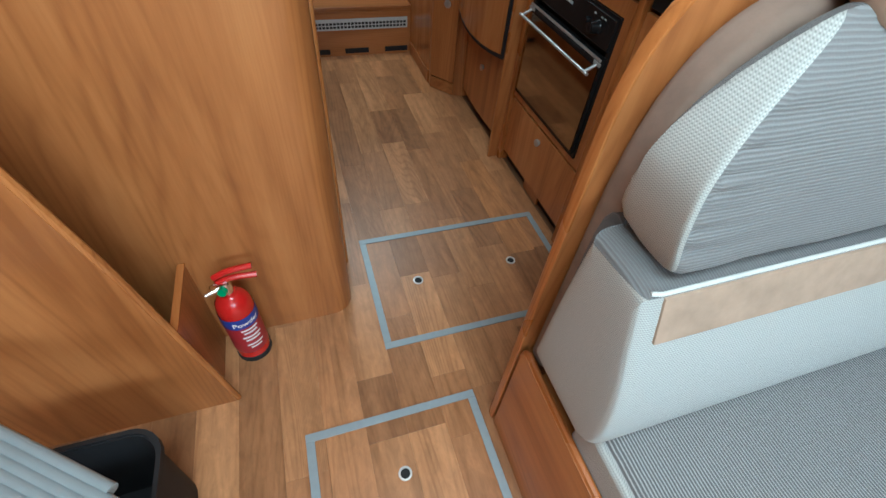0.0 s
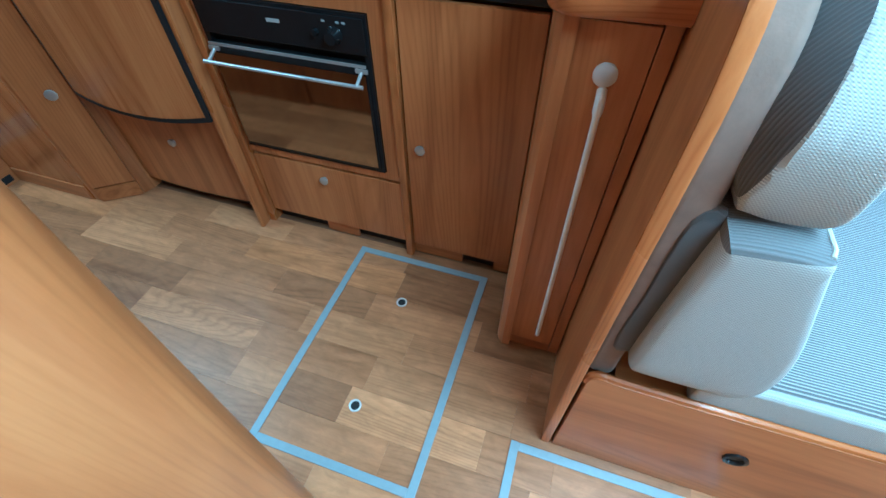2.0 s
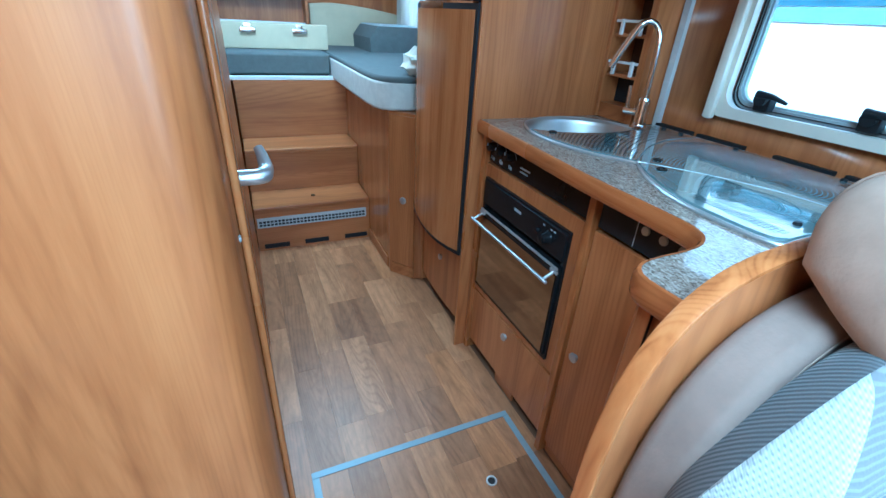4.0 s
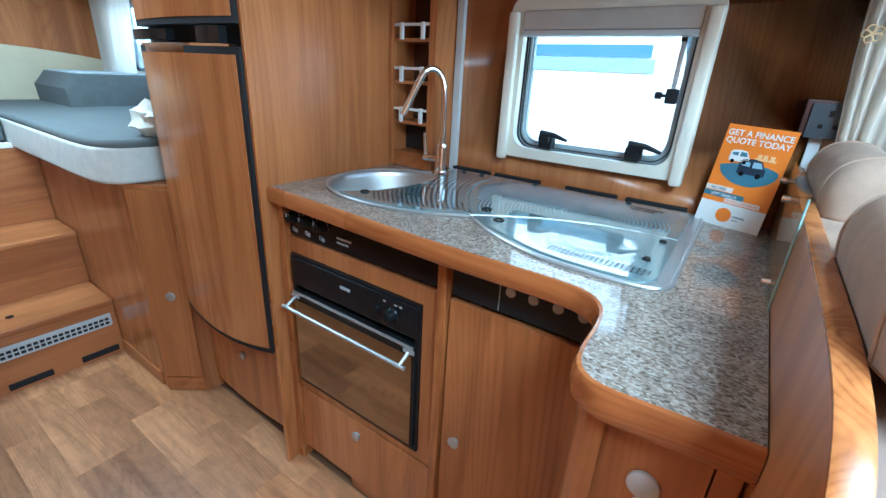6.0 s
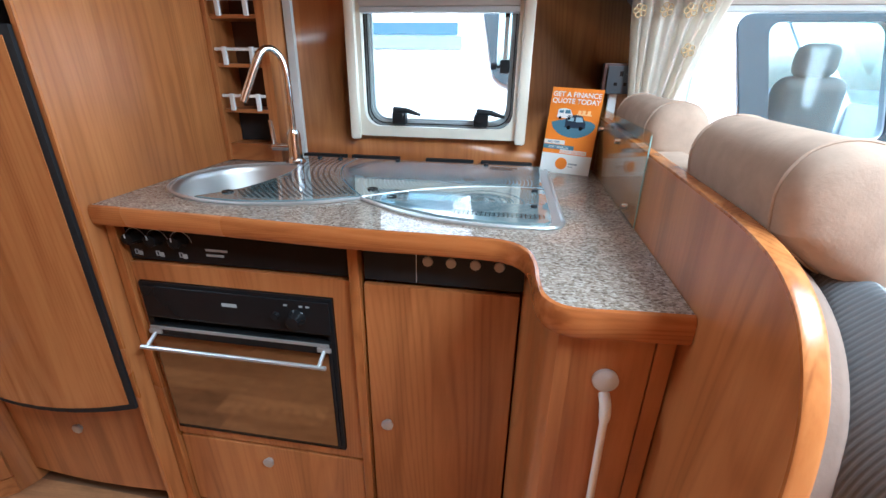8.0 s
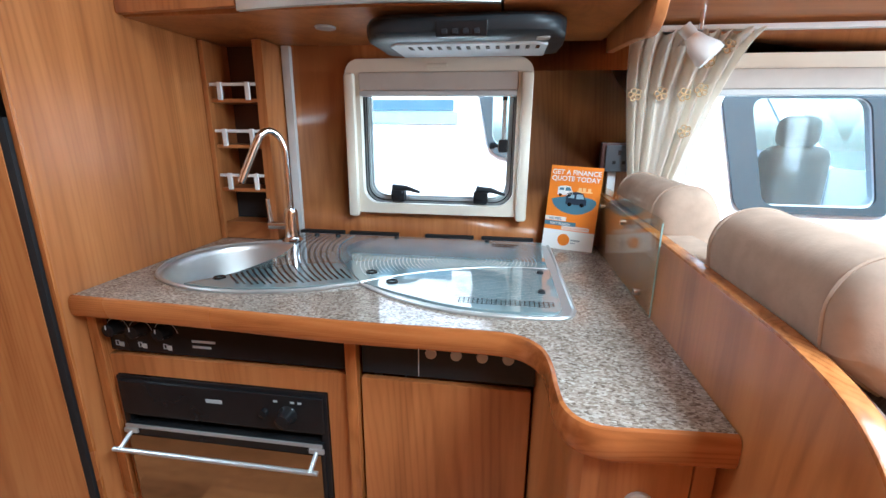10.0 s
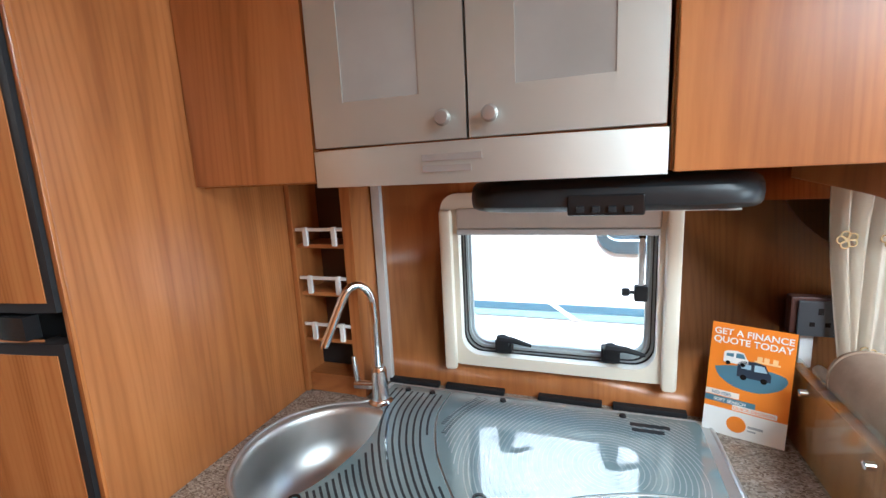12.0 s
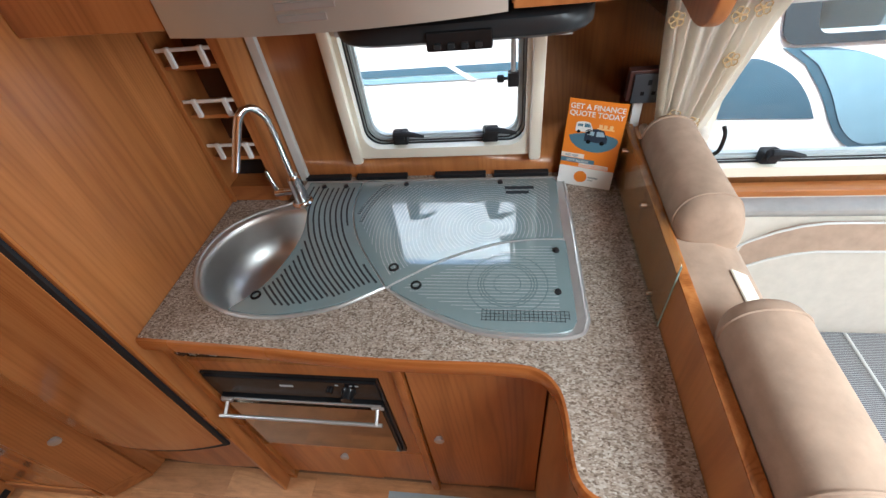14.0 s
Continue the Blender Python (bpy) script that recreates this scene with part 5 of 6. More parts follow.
# ---- rear bedroom ----
BEDCREAM = plain("cream_leatherette", (0.6, 0.51, 0.34), 0.5, 0, 0.05, 12, 0.1)
corner = thing("corner_cupboard", "narrow angled cherry cupboard beside the fridge", "cupboard", (0.62, 2.2, 0))
foot = [(0.705, 2.135), (0.665, 2.15), (0.575, 2.268), (0.575, 2.30), (0.8, 2.30), (0.8, 2.135)]
part("body", prism(foot, "z", 0.0, 0.838, 0.002), WOOD_Z, corner)
dn = Vector((-0.118, -0.09, 0)).normalized()
a, c = Vector((0.663, 2.152, 0)), Vector((0.577, 2.266, 0))
o = dn * 0.012
dd = part("door", prism([(a.x + o.x, a.y + o.y), (c.x + o.x, c.y + o.y), (c.x, c.y), (a.x, a.y)], "z", 0.07, 0.825, 0.002), WOOD_Z, corner)
knob(dd, (0.618, 2.19, 0.431), tuple(dn), 0.0175)
part("foot_board", prism([(a.x + o.x * 0.6, a.y + o.y * 0.6), (c.x + o.x * 0.6, c.y + o.y * 0.6), (c.x, c.y), (a.x, a.y)], "z", 0.002, 0.062, 0.001), WOOD_Y, corner)

side_b = thing("bed_platform", "cherry bed base panel beside the steps", "bed base", (0.58, 2.8, 0))
part("side_panel", box(0.575, 0.595, 2.302, 3.4, 0.0, 0.838), WOOD_GLOSS, side_b)
part("foot_board", box(0.567, 0.5745, 2.31, 2.685, 0.002, 0.062, 0.002), WOOD_Y, side_b)
steps = thing("bed_steps", "two cherry wood steps with a silver heater grille in the riser", "steps", (0.25, 2.8, 0))
part("riser", box(-0.06, 0.573, 2.692, 2.71, 0.0, 0.235), WOOD_X, steps)
part("tread", box(-0.06, 0.573, 2.682, 2.95, 0.236, 0.262, 0.006), WOOD_X, steps)
part("riser", box(-0.06, 0.573, 2.94, 2.955, 0.263, 0.485), WOOD_X, steps)
part("tread", box(-0.06, 0.573, 2.925, 3.2, 0.486, 0.51, 0.006), WOOD_X, steps)
part("bed_front", box(-0.06, 0.573, 3.19, 3.21, 0.511, 0.838), WOOD_X, steps)
part("finger_hole", lathe([(0.013, 0.0), (0.013, 0.002), (0.009, 0.002), (0.008, 0.0003), (0, 0.0003)], (0.27, 2.80, 0.262), seg=16), BLACK, steps)
gr = part("heater_grille", box(-0.05, 0.553, 2.6855, 2.6915, 0.142, 0.2, 0.002), GREY_PL, steps, "silver slotted heater grille")
for k in range(30):
    for z in (0.158, 0.176):
        part("slot", box(-0.04 + 0.0196 * k, -0.0255 + 0.0196 * k, 2.6845, 2.686, z - 0.006, z + 0.006), CHARCOAL, gr)
for x in (-0.03, 0.19, 0.42):
    part("floor_vent", box(x, x + 0.135, 2.687, 2.6918, 0.012, 0.04, 0.002), BLACK_SOFT, steps, "black vent slot")
GREYCLOTH = plain("dark_grey_mattress_cloth", (0.13, 0.135, 0.13), 0.95, 0, 0.1, 30, 0.25)
MATSIDE = plain("white_quilted_mattress_side", (0.68, 0.66, 0.6), 0.95, 0, 0.08, 26, 0.6, 60)
bed = thing("bed_mattress", "bed mattress with dark grey top and white quilted side", "mattress", (0.9, 2.8, 0.84))
mo = curve2([(0.74, 2.222), (0.63, 2.228), (0.552, 2.25), (0.512, 2.32), (0.502, 2.45)], 5) + [(0.502, 3.95), (1.23, 3.95), (1.23, 2.222)]
part("side", prism(mo, "z", 0.84, 0.965, 0.016, 4), MATSIDE, bed, "white quilted border")
part("top", prism([(x + 0.004, y) for x, y in mo], "z", 0.95, 0.984, 0.014, 3), GREYCLOTH, bed, "dark grey cloth top")
bed2 = thing("rear_mattress", "dark grey mattress across the rear on a white slatted edge", "mattress", (0.2, 3.5, 0.84))
part("edge_board", box(-0.9, 0.56, 3.2, 3.23, 0.84, 0.862, 0.003), WHITE, bed2, "white bed edge")
part("mattress", box(-0.9, 0.498, 3.235, 3.95, 0.862, 0.985, 0.02, 3), GREYCLOTH, bed2)
boxh = thing("bed_head_box", "cream padded box with two chrome latches at the bed head", "bed box", (0.2, 3.55, 0.985))
part("front", box(-0.5, 0.53, 3.46, 3.52, 0.986, 1.13, 0.008), BEDCREAM, boxh)
for x in (0.06, 0.36):
    lt = part("latch", box(x - 0.045, x + 0.045, 3.445, 3.46, 1.075, 1.105, 0.006), CHROME, boxh, "chrome latch")
    part("latch_plate", box(x - 0.02, x + 0.02, 3.452, 3.46, 1.1, 1.125, 0.003), CHROME, lt)
wedge = thing("head_wedge_cushion", "dark grey wedge cushion with a pale top on the bed", "cushion", (0.9, 2.9, 0.975))
wq = [(0.80, 0.977), (0.795, 1.07), (0.85, 1.14), (1.21, 1.14), (1.21, 0.977)]
part("body", prism(wq, "y", 3.42, 3.9, 0.006), GREYCLOTH, wedge)
part("top_cover", prism([(0.855, 1.141), (1.2, 1.141), (1.2, 1.147), (0.86, 1.147)], "y", 3.43, 3.89), plain("pale_blue_grey_cloth", (0.5, 0.54, 0.56), 0.9), wedge, "pale top")
tow = thing("folded_cloth", "crumpled cream cloth lying on the bed edge", "cloth", (0.66, 2.24, 0.975))
bt = bmesh.new()
bmesh.ops.create_icosphere(bt, subdivisions=3, radius=1)
for v in bt.verts:
    n = noise.noise(v.co * 2.2) * 0.3 + 0.1 * math.sin(v.co.z * 9 + v.co.x * 3)
    v.co = Vector((0.70 + v.co.x * 0.055 * (1 + n), 2.28 + v.co.y * 0.07 * (1 + n), 0.985 + max(0.0, 0.05 + v.co.z * 0.058 * (1 + n))))
part("cloth", bt, plain("cream_towel", (0.7, 0.66, 0.56), 0.95, 0, 0.1, 40, 0.4), tow)
head = thing("curved_headboard", "cream headboard with a curved top edge on the rear wall", "headboard", (0.7, 3.96, 0.98))
ho = [(0.50, 0.98), (0.50, 1.25)] + curve2([(0.50, 1.25), (0.65, 1.262), (0.85, 1.25), (1.05, 1.225), (1.2, 1.2)], 5)[1:] + [(1.2, 0.98)]
part("board", prism(ho, "y", 3.95, 3.985, 0.006), BEDCREAM, head)
sh = thing("rear_shelf_unit", "open cherry shelf unit with white retaining rails", "shelf", (0.0, 3.8, 1.1))
part("side_panel", box(0.46, 0.48, 3.85, 3.98, 0.99, 1.75), WOOD_Z, sh)
for z in (1.07, 1.295):
    s_ = part("shelf", box(-0.7, 0.459, 3.86, 3.98, z, z + 0.02), WOOD_X, sh)
    part("rail", tube([(-0.7, 3.87, z + 0.05), (0.455, 3.87, z + 0.05)], 0.008, 10), WHITE, s_, "white retaining rail")
    for x in (-0.3, 0.1, 0.42):
        part("rail_post", tube([(x, 3.87, z + 0.02), (x, 3.87, z + 0.05)], 0.009, 8), WHITE, s_)
rc = thing("rear_curtain", "cream curtain gathered beside the rear window", "curtain", (1.14, 3.65, 1.15))
b = bmesh.new()
rows = []
for j in range(9):
    z = 1.62 - 0.5 * j / 8
    rows.append([b.verts.new((1.145 + 0.016 * math.sin(k * 1.1 + 0.5 * math.sin(k * 0.4)), 3.93 - 0.56 * k / 40 * (1 - 0.18 * j / 8), z)) for k in range(41)])
for r, q in zip(rows, rows[1:]):
    for k in range(40):
        b.faces.new((r[k], r[k + 1], q[k + 1], q[k]))
bmesh.ops.solidify(b, geom=b.faces[:], thickness=0.0015)
part("cloth", b, CLOTH, rc)
rl = thing("rear_wall_cupboard", "cherry overhead locker over the rear bed", "wall cabinet", (1.0, 3.1, 1.6))
part("carcass", box(0.95, XR, 2.14, 3.98, 1.62, 1.95), WOOD_Y, rl)
part("lower_rail", box(0.93, 0.955, 2.14, 3.98, 1.6, 1.63, 0.006), EDGE, rl, "orange cherry lower rail")

# ---- small things ----
rack = thing("spice_rack", "narrow cherry spice rack with white peg rails in the corner", "shelf", (1.19, 1.53, TOPZ))
part("side_board", box(1.135, XR, 1.423, 1.45, TOPZ + 0.002, 1.47, 0.002), WOOD_Z, rack)
part("edge_post", box(1.13, XR, 1.5855, 1.599, TOPZ + 0.002, 1.47, 0.002), WOOD_Z, rack)
# back board in darkened cherry: the rack's inner shade is in its colour
part("back_board", box(XR - 0.008, XR - 0.001, 1.447, 1.586, TOPZ + 0.002, 1.47), plain("shaded_rack_back", (0.07, 0.028, 0.012), 0.6), rack)
for z in (1.085, 1.205, 1.325):
    s_ = part("shelf", box(1.14, XR - 0.008, 1.448, 1.585, z - 0.01, z, 0.001), WOOD_Y, rack)
    if z > 1.05:
        rl_ = part("peg_rail", box(1.136, 1.141, 1.449, 1.584, z + 0.032, z + 0.04, 0.001), WHITE, s_, "white rail")
        for y in (1.475, 1.555):
            part("peg", box(1.133, 1.142, y - 0.006, y + 0.006, z - 0.004, z + 0.042, 0.0015), WHITE, rl_)
# black block put in for the shade of the open niche
part("foot_niche", box(1.2, XR - 0.009, 1.45, 1.584, 0.99, 1.07), BLACK_SOFT, rack)
part("foot_board", box(1.14, XR - 0.009, 1.45, 1.5845, TOPZ + 0.002, 0.988, 0.001), WOOD_Y, rack)
trim = thing("wall_cover_strip", "pale grey cover strip running up the kitchen wall", "cover strip", (1.24, 1.395, TOPZ))
part("strip", box(1.228, XR - 0.0005, 1.395, 1.419, TOPZ + 0.002, 1.47, 0.002), plain("pale_grey_strip", (0.6, 0.6, 0.59), 0.4), trim)

so = thing("wall_socket", "dark grey single socket on a wall box with white conduit", "socket", (1.22, 0.5, 1.15))
part("back_box", box(1.218, XR - 0.0005, 0.46, 0.54, 1.148, 1.22, 0.003), plain("dark_brown_box", (0.06, 0.022, 0.018), 0.45), so)
fp = part("face_plate", box(1.211, 1.2175, 0.462, 0.53, 1.146, 1.214, 0.002), plain("slate_grey_plate", (0.04, 0.046, 0.055), 0.5), so)
for y, z, h in ((0.496, 1.195, 0.012), (0.484, 1.17, 0.008), (0.508, 1.17, 0.008)):
    part("socket_slot", box(1.2095, 1.2112, y - 0.004, y + 0.004, z - h / 2, z + h / 2), BLACK, fp)
part("conduit", box(1.232, XR - 0.0005, 0.494, 0.516, 1.075, 1.146, 0.002), WHITE, so, "white conduit")


# leaflet
def text_mesh(body, size, spacing=1.0):
    cu_ = bpy.data.curves.new("lettering", "FONT")
    cu_.body, cu_.size, cu_.space_line, cu_.align_x = body, size, 0.95, "CENTER"
    cu_.offset = size * 0.018
    tmp = bpy.data.objects.new("lettering", cu_)
    scene.collection.objects.link(tmp)
    dg = bpy.context.evaluated_depsgraph_get()
    me = bpy.data.meshes.new_from_object(tmp.evaluated_get(dg))
    b = bmesh.new()
    b.from_mesh(me)
    bpy.data.objects.remove(tmp)
    bpy.data.meshes.remove(me)
    return b


LTL, LTR, LBL = Vector((1.229, 0.662, 1.16)), Vector((1.188, 0.534, 1.156)), Vector((1.200, 0.679, TOPZ + 0.001))
lx = (LTR - LTL)
LW = lx.length
lx.normalize()
ly = (LTL - LBL)
ly = (ly - lx * ly.dot(lx))
LH = ly.length
ly.normalize()
ln_ = lx.cross(ly).normalized()
LM = Matrix((lx, ly, ln_)).transposed().to_4x4()
LM.translation = LBL
leaf = thing("finance_leaflet", "orange finance leaflet with white lettering leaning on the wall", "leaflet", tuple(LBL))


def on_leaf(name, pts, mat, h, label=""):
    b = prism(pts, "z", h - 0.0003, h)
    b.transform(LM)
    return part(name, b, mat, leaf, label, smooth=False)


def rect(u0, u1, v0, v1, r=0.0):
    if r:
        return [(u * LW, v * LH) for u, v in rounded(u0, u1, v0, v1, r, 3)]
    return [(u * LW, v * LH) for u, v in ((u0, v0), (u1, v0), (u1, v1), (u0, v1))]


ORANGE = plain("leaflet_orange", (0.85, 0.24, 0.02), 0.35, 0, 0.02)
PAPER = plain("leaflet_white", (0.85, 0.84, 0.82), 0.35, 0, 0.02)
BLUE = plain("leaflet_slate_blue", (0.09, 0.2, 0.27), 0.35, 0, 0.02)
b = prism(rect(0, 1, 0, 1), "z", -0.001, 0.0)
b.transform(LM)
part("sheet", b, ORANGE, leaf)
on_leaf("foot_band", rect(0, 1, 0, 0.235), PAPER, 0.0006, "white foot band")
on_leaf("blue_shape", [(LW * u, LH * v) for u, v in curve2([(0.08, 0.60), (0.25, 0.63), (0.55, 0.655), (0.92, 0.62), (0.9, 0.52), (0.65, 0.44), (0.35, 0.45), (0.15, 0.52), (0.08, 0.60)], 4)[:-1]], BLUE, 0.0006, "slate blue blot behind the drawn vans")


def drawn_van(u, v, s, coat, pane):
    on_leaf("drawn_van", [((u + s * a) * LW, (v + s * c * 0.7) * LH) for a, c in ((0, 0.0), (0, 0.42), (0.1, 0.5), (0.5, 0.55), (0.8, 0.5), (0.92, 0.3), (1, 0.22), (1, 0.0))], coat, 0.0010, "drawn motorhome")
    on_leaf("drawn_window", [((u + s * a) * LW, (v + s * c * 0.7) * LH) for a, c in ((0.5, 0.25), (0.5, 0.45), (0.78, 0.45), (0.88, 0.27))], pane, 0.0013)
    on_leaf("drawn_window", [((u + s * a) * LW, (v + s * c * 0.7) * LH) for a, c in ((0.1, 0.28), (0.1, 0.4), (0.4, 0.42), (0.4, 0.27))], pane, 0.0013)
    for w_ in (0.2, 0.8):
        on_leaf("drawn_wheel", [((u + s * w_) * LW + s * 0.1 * LW * math.cos(t), v * LH + s * 0.1 * LW * math.sin(t)) for t in np.linspace(0, 2 * math.pi, 12, endpoint=False)], BLACK, 0.0014)


NAVY = plain("leaflet_dark_navy", (0.02, 0.035, 0.06), 0.35, 0, 0.02)
HAZE = plain("leaflet_pale_blue", (0.35, 0.5, 0.6), 0.35, 0, 0.02)
drawn_van(0.18, 0.655, 0.3, PAPER, BLUE)
drawn_van(0.36, 0.55, 0.4, NAVY, HAZE)
on_leaf("drawn_skyline", rect(0.55, 0.85, 0.70, 0.715), plain("pale_orange", (0.9, 0.55, 0.25), 0.4), 0.0006)
for u in (0.58, 0.66, 0.76):
    on_leaf("drawn_house", rect(u, u + 0.06, 0.71, 0.755), plain("pale_orange_house", (0.9, 0.55, 0.25), 0.4), 0.0007)
on_leaf("caption_band", rect(0, 0.42, 0.345, 0.395), plain("pale_cream", (0.85, 0.75, 0.66), 0.4), 0.0008)
on_leaf("caption_band", rect(0, 0.62, 0.285, 0.338), BLUE, 0.0008)
on_leaf("caption_band", rect(0.35, 0.88, 0.245, 0.29, 0.01), PAPER, 0.0012)
on_leaf("round_mark", [(LW * 0.42 + 0.016 * math.cos(t), LH * 0.12 + 0.016 * math.sin(t)) for t in np.linspace(0, 2 * math.pi, 24, endpoint=False)], ORANGE, 0.0009, "orange round mark")
on_leaf("mark_bar", rect(0.56, 0.74, 0.115, 0.135), plain("grey_mark", (0.4, 0.42, 0.44), 0.5), 0.0009)
on_leaf("mark_bar", rect(0.56, 0.66, 0.085, 0.097), plain("grey_mark_small", (0.4, 0.42, 0.44), 0.5), 0.0009)


def lettering(body, size, u, v, mat, h):
    b = text_mesh(body, size)
    bmesh.ops.translate(b, verts=b.verts, vec=(u * LW, v * LH, h))
    b.transform(LM)
    return part("lettering", b, mat, leaf, smooth=False)


lettering("GET A FINANCE\nQUOTE TODAY", 0.0175, 0.5, 0.9, PAPER, 0.0009)
lettering("NO FEES", 0.0085, 0.2, 0.355, BLUE, 0.0012)
lettering("SOFT SEARCH", 0.0085, 0.31, 0.297, PAPER, 0.0012)
lettering("QUICK DECISION", 0.0085, 0.61, 0.255, ORANGE, 0.0016)

# fire extinguisher
ext = thing("fire_extinguisher", "small red powder fire extinguisher standing on the floor", "fire extinguisher", (-0.352, 0.884, 0))
RED = plain("red_enamel", (0.55, 0.012, 0.012), 0.25, 0, 0.05, coat=0.4)
ec = (-0.352, 0.884, 0.0)
part("cylinder", lathe([(0, 0.004), (0.045, 0.004), (0.05, 0.012), (0.05, 0.235), (0.046, 0.262), (0.034, 0.282), (0.02, 0.292), (0.018, 0.3), (0, 0.3)], ec, seg=32), RED, ext)
part("foot_ring", lathe([(0.046, 0.0), (0.052, 0.0), (0.052, 0.02), (0.05, 0.022)], ec, seg=32), BLACK_SOFT, ext, "black foot ring")
part("label", lathe([(0.0506, 0.05), (0.0506, 0.19)], ec, seg=32), plain("red_label", (0.36, 0.02, 0.03), 0.4), ext, "dark red label")
b = lathe([(0.0512, 0.18), (0.0512, 0.225)], ec, seg=32)
bl = part("blue_label_band", b, plain("blue_label", (0.02, 0.05, 0.3), 0.4), ext, "blue label band with lettering")


def wrapped(body, size, z, mat, ang):
    b = text_mesh(body, size)
    for v in b.verts:
        t = ang + v.co.x / 0.052
        v.co = Vector((ec[0] + 0.0518 * math.cos(t), ec[1] + 0.0518 * math.sin(t), z + v.co.y))
    return part("lettering", b, mat, ext, smooth=False)


wrapped("Powder", 0.026, 0.192, PAPER, radians(-62))
for z, w in ((0.165, 0.05), (0.15, 0.04), (0.13, 0.055), (0.115, 0.045), (0.09, 0.05), (0.075, 0.035)):
    bar = bmesh.new()
    vs = [(radians(-62) + (k / 8 - 0.5) * w / 0.051) for k in range(9)]
    r0 = [bar.verts.new((ec[0] + 0.0515 * math.cos(t), ec[1] + 0.0515 * math.sin(t), z)) for t in vs]
    r1 = [bar.verts.new((ec[0] + 0.0515 * math.cos(t), ec[1] + 0.0515 * math.sin(t), z + 0.008)) for t in vs]
    for k in range(8):
        bar.faces.new((r0[k], r0[k + 1], r1[k + 1], r1[k]))
    part("text_bar", bar, PAPER, ext, "pale line of small print")
part("valve", lathe([(0.016, 0.298), (0.017, 0.33), (0.012, 0.342), (0, 0.344)], ec, seg=20), CHROME, ext, "chrome valve head")
part("gauge", lathe([(0, 0.014), (0.011, 0.013), (0.0125, 0.0)], (ec[0] - 0.005, ec[1] - 0.016, 0.325), (-0.2, -1, 0.2), 18), plain("green_gauge", (0.02, 0.3, 0.12), 0.4), ext, "small green pressure gauge")
part("nozzle", tube([(ec[0] - 0.012, ec[1] - 0.005, 0.325), (ec[0] - 0.05, ec[1] - 0.02, 0.322)], [0.009, 0.0065], 12), CHROME, ext)
part("carrying_handle", tube(smooth_path([(ec[0] - 0.02, ec[1], 0.34), (ec[0] + 0.02, ec[1] + 0.002, 0.35), (ec[0] + 0.085, ec[1] + 0.004, 0.345)], 5), 0.0085, 10), RED, ext, "red carrying handle")
part("squeeze_lever", tube(smooth_path([(ec[0] - 0.02, ec[1], 0.362), (ec[0] + 0.02, ec[1] + 0.002, 0.378), (ec[0] + 0.08, ec[1] + 0.004, 0.382)], 5), 0.0085, 10), RED, ext, "red squeeze lever")
part("safety_pin", tube([(ec[0] - 0.018, ec[1] - 0.02, 0.352), (ec[0] - 0.018, ec[1] + 0.02, 0.352)], 0.002, 8), CHROME, ext)
part("pin_ring", tube([(ec[0] - 0.018 + 0.012 * math.cos(t), ec[1] - 0.024, 0.352 + 0.012 * math.sin(t)) for t in np.linspace(0, 2 * math.pi, 20)], 0.0012, 6, cap=False), CHROME, ext)

EXT_SIZE = 0.88
ext.scale = (EXT_SIZE, EXT_SIZE, EXT_SIZE)

# wardrobe corner by the entrance
low = thing("low_divider_board", "low cherry divider board in the niche by the washroom wall", "board", (-0.43, 0.84, 0))
part("board", box(-0.444, -0.43, 0.752, 0.938, 0.0, 0.325, 0.002), WOOD_Z, low)
part("top_edge", box(-0.445, -0.429, 0.75, 0.938, 0.3255, 0.328), EDGE, low)
wr = thing("wardrobe_side_panel", "slanted cherry side panel of the low wardrobe by the entrance", "panel", (-0.7, 0.74, 0))
part("panel", prism([(-0.398, 0.0), (-0.458, 0.525), (-0.53, 0.98), (-1.055, 0.98), (-1.055, 0.0)], "y", 0.733, 0.75, 0.002), WOOD_Z, wr)
part("edging", tube([(-0.397, 0.7415, 0.002), (-0.457, 0.7415, 0.525), (-0.529, 0.7415, 0.98)], 0.0085, 8), EDGE_Z, wr)

bin_ = thing("waste_bin", "black plastic waste bin standing open on the floor", "bin", (-0.56, 0.52, 0))
bo = rounded(-0.70, -0.465, 0.357, 0.597, 0.06, 6)
bi = [(-0.58 + (u + 0.58) * 0.93, 0.477 + (v - 0.477) * 0.93) for u, v in bo]
bs = [(-0.58 + (u + 0.58) * 0.85, 0.477 + (v - 0.477) * 0.85) for u, v in bo]
b = loft([[(u, v, 0.003) for u, v in bs], [(u, v, 0.25) for u, v in bi]])
bmesh.ops.delete(b, geom=[f for f in b.faces if all(vv.co.z > 0.2 for vv in f.verts)], context="FACES")
bmesh.ops.solidify(b, geom=b.faces[:], thickness=0.003)
part("tub", b, BLACK_SOFT, bin_)
part("rim", ring_plate(bo, bi, "z", 0.24, 0.258), BLACK_SOFT, bin_)
part("bag_scrap", lathe([(0, 0.02), (0.03, 0.015), (0.04, 0)], (-0.52, 0.42, 0.19), seg=10), plain("grey_scrap", (0.3, 0.31, 0.32), 0.4), bin_, "grey plastic scrap")
rol = thing("folded_step_frame", "ribbed silver aluminium frame leaning by the bin", "aluminium frame", (-0.78, 0.4, 0))
for k in range(5):
    part("rail", tube([(-0.87 + 0.006 * k, 0.75 - 0.021 * k, 0.49), (-0.445 + 0.006 * k, 0.42 - 0.021 * k, 0.445)], 0.0098, 10), plain("satin_aluminium", (0.3, 0.36, 0.39), 0.35, 0.3), rol)

